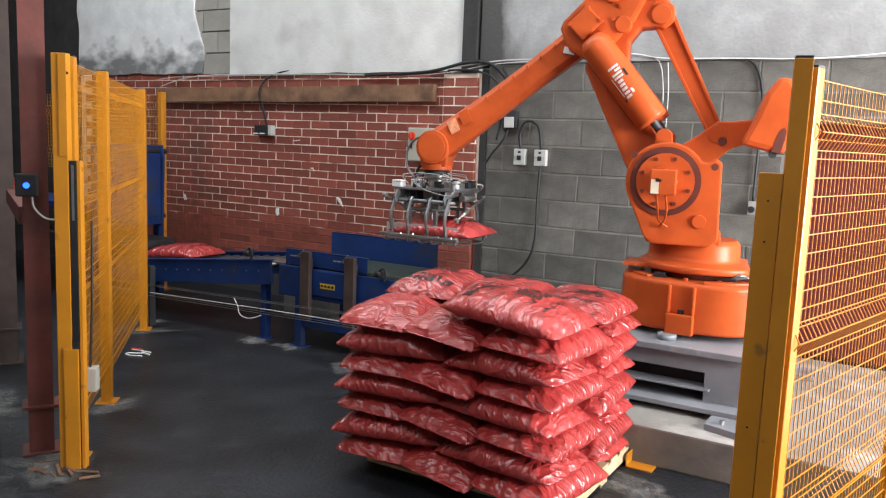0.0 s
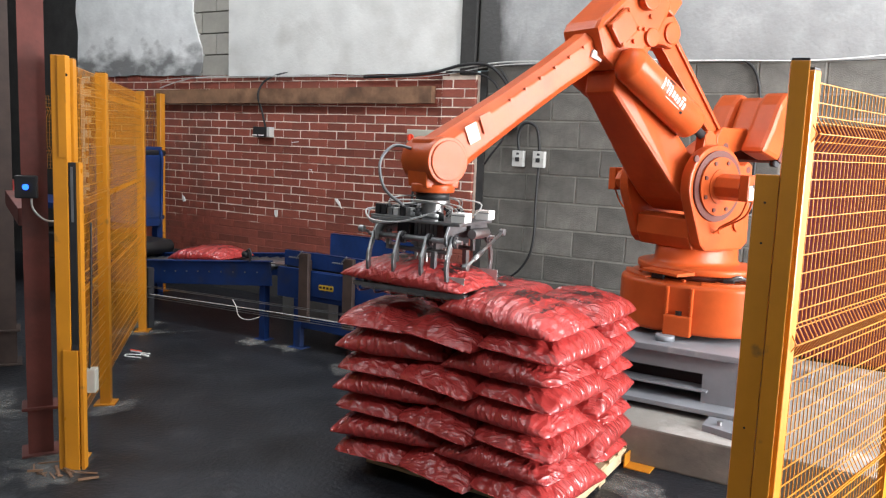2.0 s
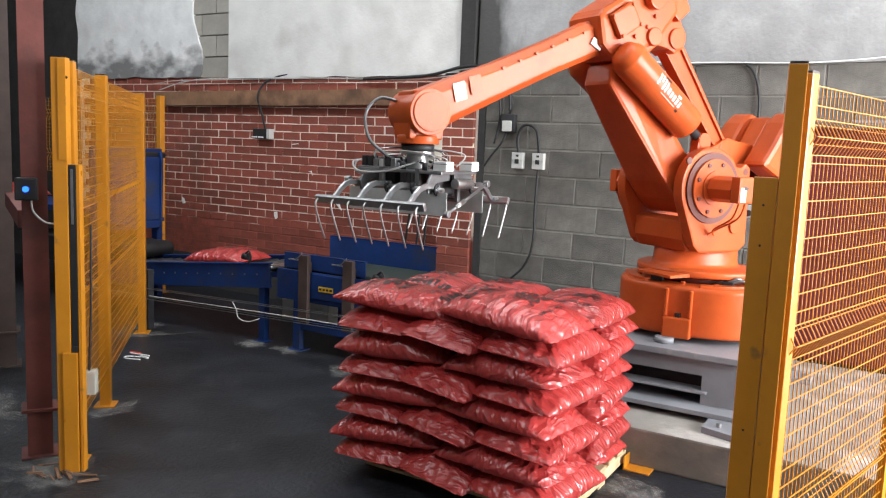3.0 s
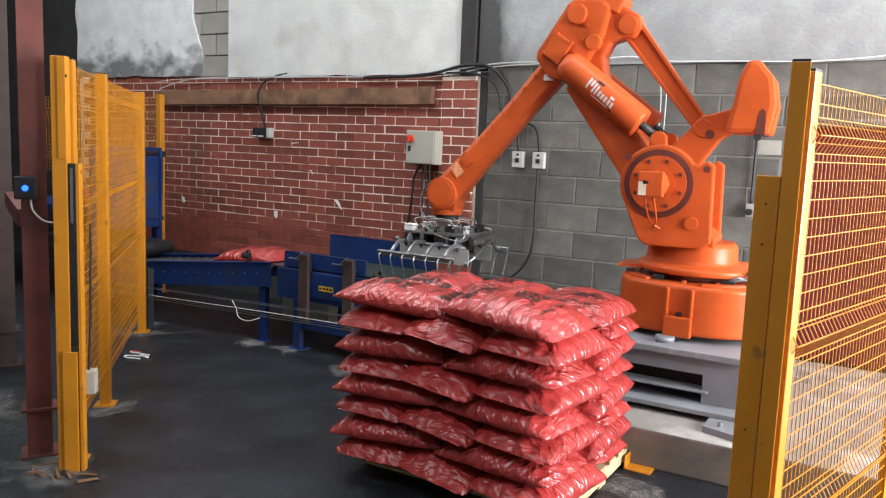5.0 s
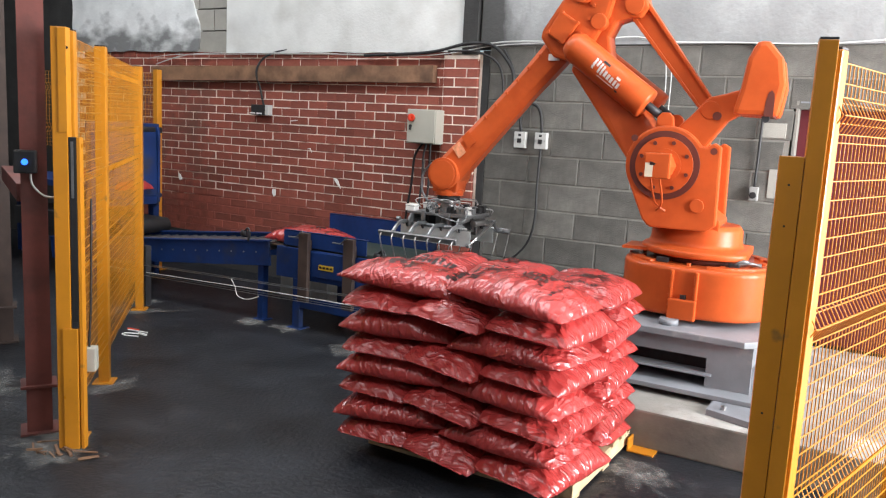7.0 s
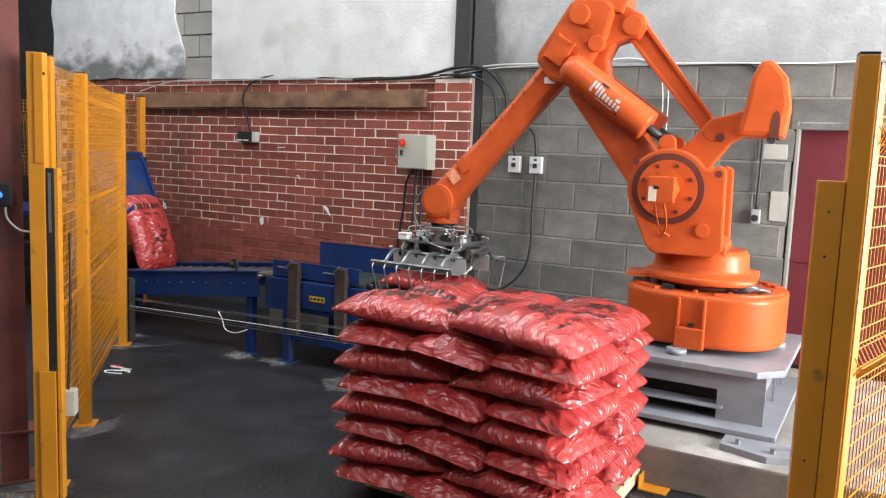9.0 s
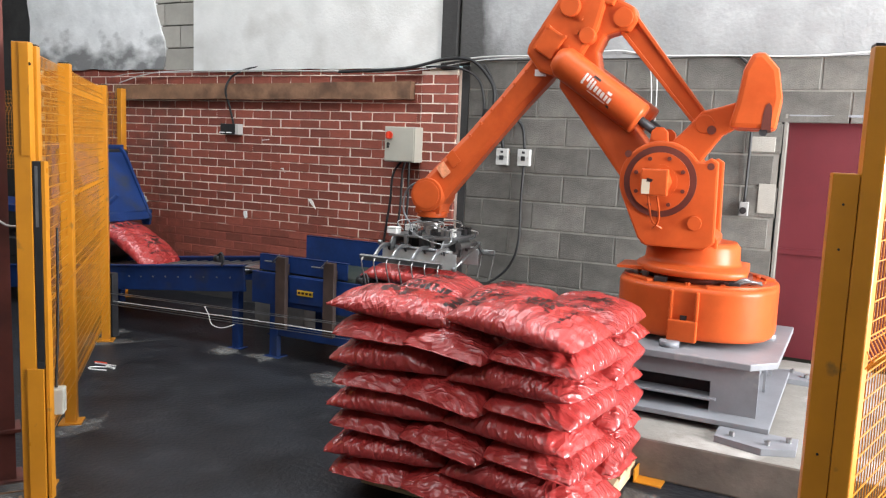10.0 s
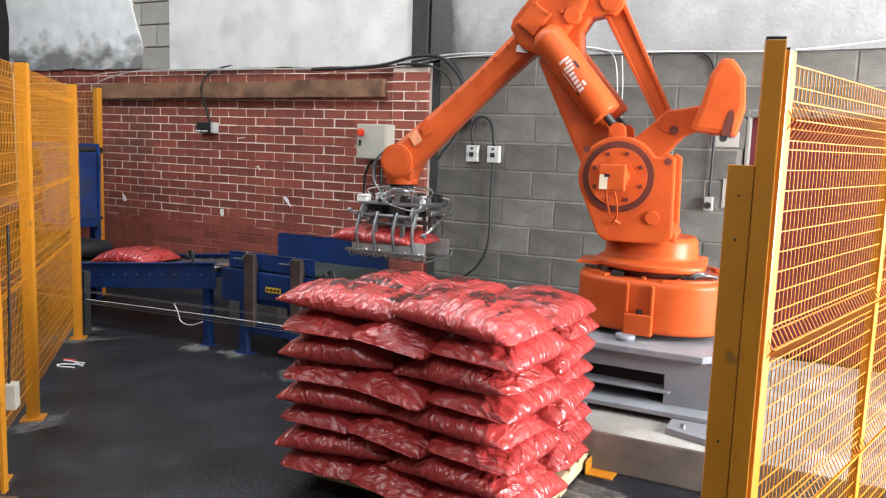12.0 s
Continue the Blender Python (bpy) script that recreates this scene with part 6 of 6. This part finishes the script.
# seconds, turn of the arm from its pick heading, reach and height of the wrist, turn of the gripper, opening of the jaws
ARM = [
    (0.0, -1, 1.782, 1.622, 0, 0), (0.2, 7.5, 1.853, 1.654, 14, 0), (0.35, 16, 1.897, 1.677, 38, 0), (0.5, 25, 1.958, 1.698, 78, 0), (0.65, 32, 1.990, 1.727, 113, 0), (0.8, 38, 2.005, 1.744, 138, 0),
    (1.1, 47, 2.015, 1.762, 170, 0), (1.3, 49.8, 2.025, 1.701, 179, 0), (1.5, 51, 2.010, 1.621, 181, 0), (1.7, 51, 2.004, 1.58, 181, 0), (2.0, 51, 2.002, 1.577, 181, 0), (2.2, 51, 2.002, 1.575, 181, 14),
    (2.5, 51, 2.005, 1.568, 181, 55), (2.7, 50.5, 2.040, 1.673, 181, 63), (2.9, 48.8, 2.035, 1.788, 180, 65), (3.0, 47, 2.013, 1.816, 179, 66), (3.2, 41, 1.973, 1.834, 172, 67),
    (3.6, 17, 1.870, 1.78, 105, 68), (4.0, -1, 1.800, 1.60, 30, 68), (4.4, -7.6, 1.770, 1.37, 3, 68), (4.8, -8, 1.767, 1.32, 0, 68), (8.0, -8, 1.775, 1.31, 0, 68), (11.0, -8, 1.782, 1.285, 0, 68),
    (11.15, -8, 1.782, 1.275, 0, 58), (11.35, -8, 1.780, 1.262, 0, 12), (11.5, -8, 1.778, 1.25, 0, 0), (11.62, -8, 1.776, 1.25, 0, 0), (11.75, -8, 1.770, 1.30, 0, 0), (11.9, -7.2, 1.740, 1.435, 0, 0), (12.0, -6, 1.720, 1.508, 0, 0)]


def arm_joints(reach, height):
    """Lower arm and forearm angles that bring the wrist to the given reach and height."""
    l1, l2 = (E_ - S).length, (W_ - E_).length
    d = Vector((reach, height)) - S
    r = min(d.length, (l1 + l2) * 0.999)
    a = math.atan2(d.y, d.x) + math.acos((l1 * l1 + r * r - l2 * l2) / (2 * l1 * r))
    e = S + Vector((math.cos(a), math.sin(a))) * l1
    w_ = Vector((reach, height)) - e
    return a - math.atan2(*(E_ - S).yx), math.atan2(w_.y, w_.x) - math.atan2(*(W_ - E_).yx), e


def spin(v_, a):
    return Vector((v_.x * math.cos(a) - v_.y * math.sin(a), v_.x * math.sin(a) + v_.y * math.cos(a)))


def arm_at(t):
    """The arm's row at t, eased between the listed rows."""
    for a, b in zip(ARM, ARM[1:]):
        if t <= b[0] + 1e-6:
            u = (t - a[0]) / (b[0] - a[0])
            return [p + (q - p) * u for p, q in zip(a[1:], b[1:])]
    return list(ARM[-1][1:])


def motions():
    times = [r[0] for r in ARM]
    rows = {k: [] for k in ("turret", "low", "fore", "rod", "lever", "wrist", "grip", "c0", "c1", "p0", "p1", "j0", "j1", "s0", "s1")}
    flat = []
    for t in times:
        turn, reach, height, twist, opening = arm_at(t)
        a2, a3, e = arm_joints(reach, height)
        base_m = pose(0, 0, 0, 0, 0, H0 + turn)

        def put(o, ang):
            return base_m @ pose(o.x, 0, o.y, 0, -math.degrees(ang), 0)

        rows["turret"].append((t, base_m))
        rows["low"].append((t, put(S, a2)))
        rows["lever"].append((t, put(S, a3)))
        rows["rod"].append((t, put(S + spin(R_ - S, a3), a2)))
        rows["fore"].append((t, put(e, a3)))
        rows["wrist"].append((t, base_m @ pose(reach, 0, height)))
        top = S + spin(T_ - S, a2)
        d = top - G_
        ang = math.atan2(d.y, d.x)
        for i in (0, 1):
            rows["c%d" % i].append((t, put(top, ang)))
            rows["p%d" % i].append((t, put(G_, ang)))
        p = pose(AX, AY, 0) @ base_m @ Vector((reach, 0, height - 0.19))
        g = pose(p.x, p.y, p.z, 0, 0, twist)
        rows["grip"].append((t, g))
        flat.append((t, g))
        for i, (jaw, side) in enumerate(jaws):
            rows["j%d" % i].append((t, pose(0, side * 0.165, -0.175, side * opening, 0, 0)))
            rows["s%d" % i].append((t, pose(0, 0, 0.15 * min(1.0, max(0.0, (opening - 52) / 14)))))
    for key, ob in (("turret", turret), ("low", lower_arm), ("fore", forearm), ("rod", rod), ("lever", lever), ("wrist", wrist), ("grip", gripper), ("c0", cylinders[0]), ("c1", cylinders[1]), ("p0", plungers[0]), ("p1", plungers[1]), ("j0", jaws[0][0]), ("j1", jaws[1][0]), ("s0", pads[0]), ("s1", pads[1])):
        walk(ob, rows[key])
    # the sack in the jaws, then at rest on the stack
    ob, rest = held
    release = next(g for t, g in flat if abs(t - 2.0) < 1e-6)
    # carried on the tines; it slides off and settles as the jaws open
    carried_at = Matrix.Translation((release.translation.x - 0.04, release.translation.y - 0.03, release.translation.z - 0.43)) @ pose(0, 0, 0, 1, -1, 180)
    offset = release.inverted() @ carried_at
    half = carried_at.lerp(rest, 0.45)
    walk(ob, [(t, g @ offset) for t, g in flat if t <= 2.0] + [(2.2, half), (2.4, rest), (2.6, rest), (12.0, rest)])
    # first sack along the conveyors, then into the jaws
    y0 = 5.78
    ride = [(0.0, -3.04, 0.508), (1.5, -2.78, 0.53), (2.5, -2.57, 0.55), (5.0, -2.10, 0.593), (6.5, -1.72, 0.625), (7.2, -1.42, 0.645), (8.0, -0.95, 0.66), (8.8, -0.25, 0.668)]
    pick = next(g for t, g in flat if abs(t - 11.5) < 1e-6)
    stop_m = pose(-0.36, 5.74, 0.668)
    grab = pick.inverted() @ stop_m
    rows_a = [(t, pose(x, y0, z, 0, -5 if x < -2 else 0, 0)) for t, x, z in ride] + [(9.2, stop_m), (11.5, stop_m)]
    rows_a += [(t, g @ grab) for t, g in flat if t > 11.55]
    walk(sack_a, rows_a)
    walk(sack_b, [(0.0, pose(-6.0, 5.88, 0.94)), (3.2, pose(-5.75, 5.88, 0.94)), (4.0, pose(-5.1, 5.88, 0.94)), (4.8, pose(-4.42, 5.88, 0.94)), (5.6, pose(-4.33, 5.88, 0.94)), (6.4, pose(-4.20, 5.88, 0.94)), (6.8, pose(-4.12, 5.88, 0.93, 0, 6, 0)), (7.2, pose(-4.04, 5.88, 0.92, 0, 12, 0)), (8.0, pose(-3.80, 5.87, 0.92, 0, 30, 0)), (8.4, pose(-3.64, 5.86, 0.92, 0, 48, 0)),
                  (8.8, pose(-3.47, 5.85, 0.88, 0, 68, 0)), (9.0, pose(-3.36, 5.85, 0.80, 0, 66, 0)), (9.2, pose(-3.36, 5.85, 0.72, 0, 58, 0)), (9.6, pose(-3.27, 5.85, 0.66, 0, 42, 0)), (10.0, pose(-3.22, 5.85, 0.62, 0, 28, 0)), (10.5, pose(-3.16, 5.84, 0.57, 0, 13, 0)), (11.0, pose(-3.09, 5.80, 0.52, 0, -1, 0)), (11.4, pose(-3.02, 5.79, 0.508, 0, -5, 0)), (12.0, pose(-2.86, 5.78, 0.522, 0, -5, 0))])
    hinge = (-3.82, 5.88, 1.46)
    walk(flap, [(t, pose(*hinge, 0, a, 0)) for t, a in ((0.0, 0), (6.8, 0), (7.2, -3), (8.0, -10), (8.6, -18), (8.8, -22), (9.2, -30), (10.5, -32), (10.8, -16), (11.0, -4), (11.2, 0), (12.0, 0))])


# ---- bricks and blocks of the back wall ----
def rough_piece(w, d, h, seed, material, name):
    rng = random.Random(seed)
    bm = bmesh.new()
    vs = box(bm, -w / 2, 0, -h / 2, w / 2, d, h / 2)
    for q in vs:
        q.co += Vector((rng.uniform(-0.003, 0.003), rng.uniform(-0.0015, 0.0025), rng.uniform(-0.002, 0.002)))
    front = [f for f in bm.faces if f.calc_center_median().y < d * 0.25]
    bmesh.ops.bevel(bm, geom=[e for f in front for e in f.edges], offset=0.004, segments=1, affect="EDGES")
    return mesh(name, bm, material)


def build_bricks():
    shapes = [rough_piece(0.2225, 0.06, 0.0735, i, BRICK, "brick") for i in range(6)]
    halves = [rough_piece(0.107, 0.06, 0.0728, i + 50, BRICK, "brick") for i in range(3)]
    closers = [rough_piece(0.052, 0.06, 0.0728, i + 70, BRICK, "brick") for i in range(3)]
    rest = bmesh.new()
    rng = random.Random(4)
    for k in range(25):
        z = 0.36 + 0.0816 * k + 0.035
        if z > 2.28:
            break
        shift = 0.06 if k % 2 else -0.055
        i = 0
        x = -1.17 + shift
        while x > -6.12:
            dip = 0.003 * noise.noise((x * 2, z * 2, 1))
            m = pose(x + rng.uniform(-0.004, 0.004), WALL - 0.002 + rng.uniform(-0.003, 0.001), z + dip, rng.uniform(-0.3, 0.3), rng.uniform(-0.5, 0.5), rng.uniform(-0.25, 0.25))
            if x > -3.9:
                piece("brick", shapes[rng.randrange(6)], brick_wall, m)
            else:
                vs = box(rest, -0.1085, 0, -0.0355, 0.1085, 0.06, 0.0355, m)
            x -= 0.23
        if not k % 2:
            piece("brick", closers[rng.randrange(3)], brick_wall, pose(-1.083, WALL - 0.003, z))
        if z < 2.26:
            # pier at the end of the bricks
            if k % 2:
                piece("brick", shapes[rng.randrange(6)], brick_wall, pose(-0.94, WALL - 0.035, z))
                piece("brick", halves[rng.randrange(3)], brick_wall, pose(-0.765, WALL - 0.035, z))
            else:
                piece("brick", halves[rng.randrange(3)], brick_wall, pose(-1.0, WALL - 0.035, z))
                piece("brick", shapes[rng.randrange(6)], brick_wall, pose(-0.825, WALL - 0.035, z))
    ob = part("bricks_far", rest, BRICK, brick_wall, "")
    ob["kind"] = "stuff"
    part("pier_core", B(-1.055, WALL - 0.0305, 0.0, -0.715, WALL + 0.005, 2.26), MORTARWALL, brick_wall)


def build_blocks():
    shapes = [rough_piece(0.438, 0.08, 0.213, i + 90, BLOCK, "block") for i in range(5)]
    rng = random.Random(6)
    for r in range(-6, 5):
        z = 1.21 + 0.225 * r + 0.1125
        off = 0.0 if r % 2 else 0.25
        for c in range(-3, 12):
            x = off + 0.45 * c + 0.225
            if x > 4.5 or x + 0.22 < -0.55:
                continue
            if x + 0.22 > 1.84 and z < 1.95:
                # cut block against the door jamb
                w = 1.838 - (x - 0.219)
                if w > 0.08:
                    piece("block", rough_piece(w, 0.08, 0.213, r + 170, BLOCK, "block"), block_wall, pose(1.838 - w / 2, WALL - 0.001, z))
                continue
            if x - 0.22 < -0.61:
                # cut block against the sooty joint
                w = x + 0.219 + 0.612
                piece("block", rough_piece(w, 0.08, 0.213, r + 140, BLOCK, "block"), block_wall, pose(-0.612 + w / 2, WALL - 0.001, z))
                continue
            piece("block", shapes[rng.randrange(5)], block_wall if x < 1.84 else scene.objects["wall_above_door"], pose(x, WALL - 0.001 + rng.uniform(-0.002, 0.002), z))


build_bricks()
build_blocks()
motions()
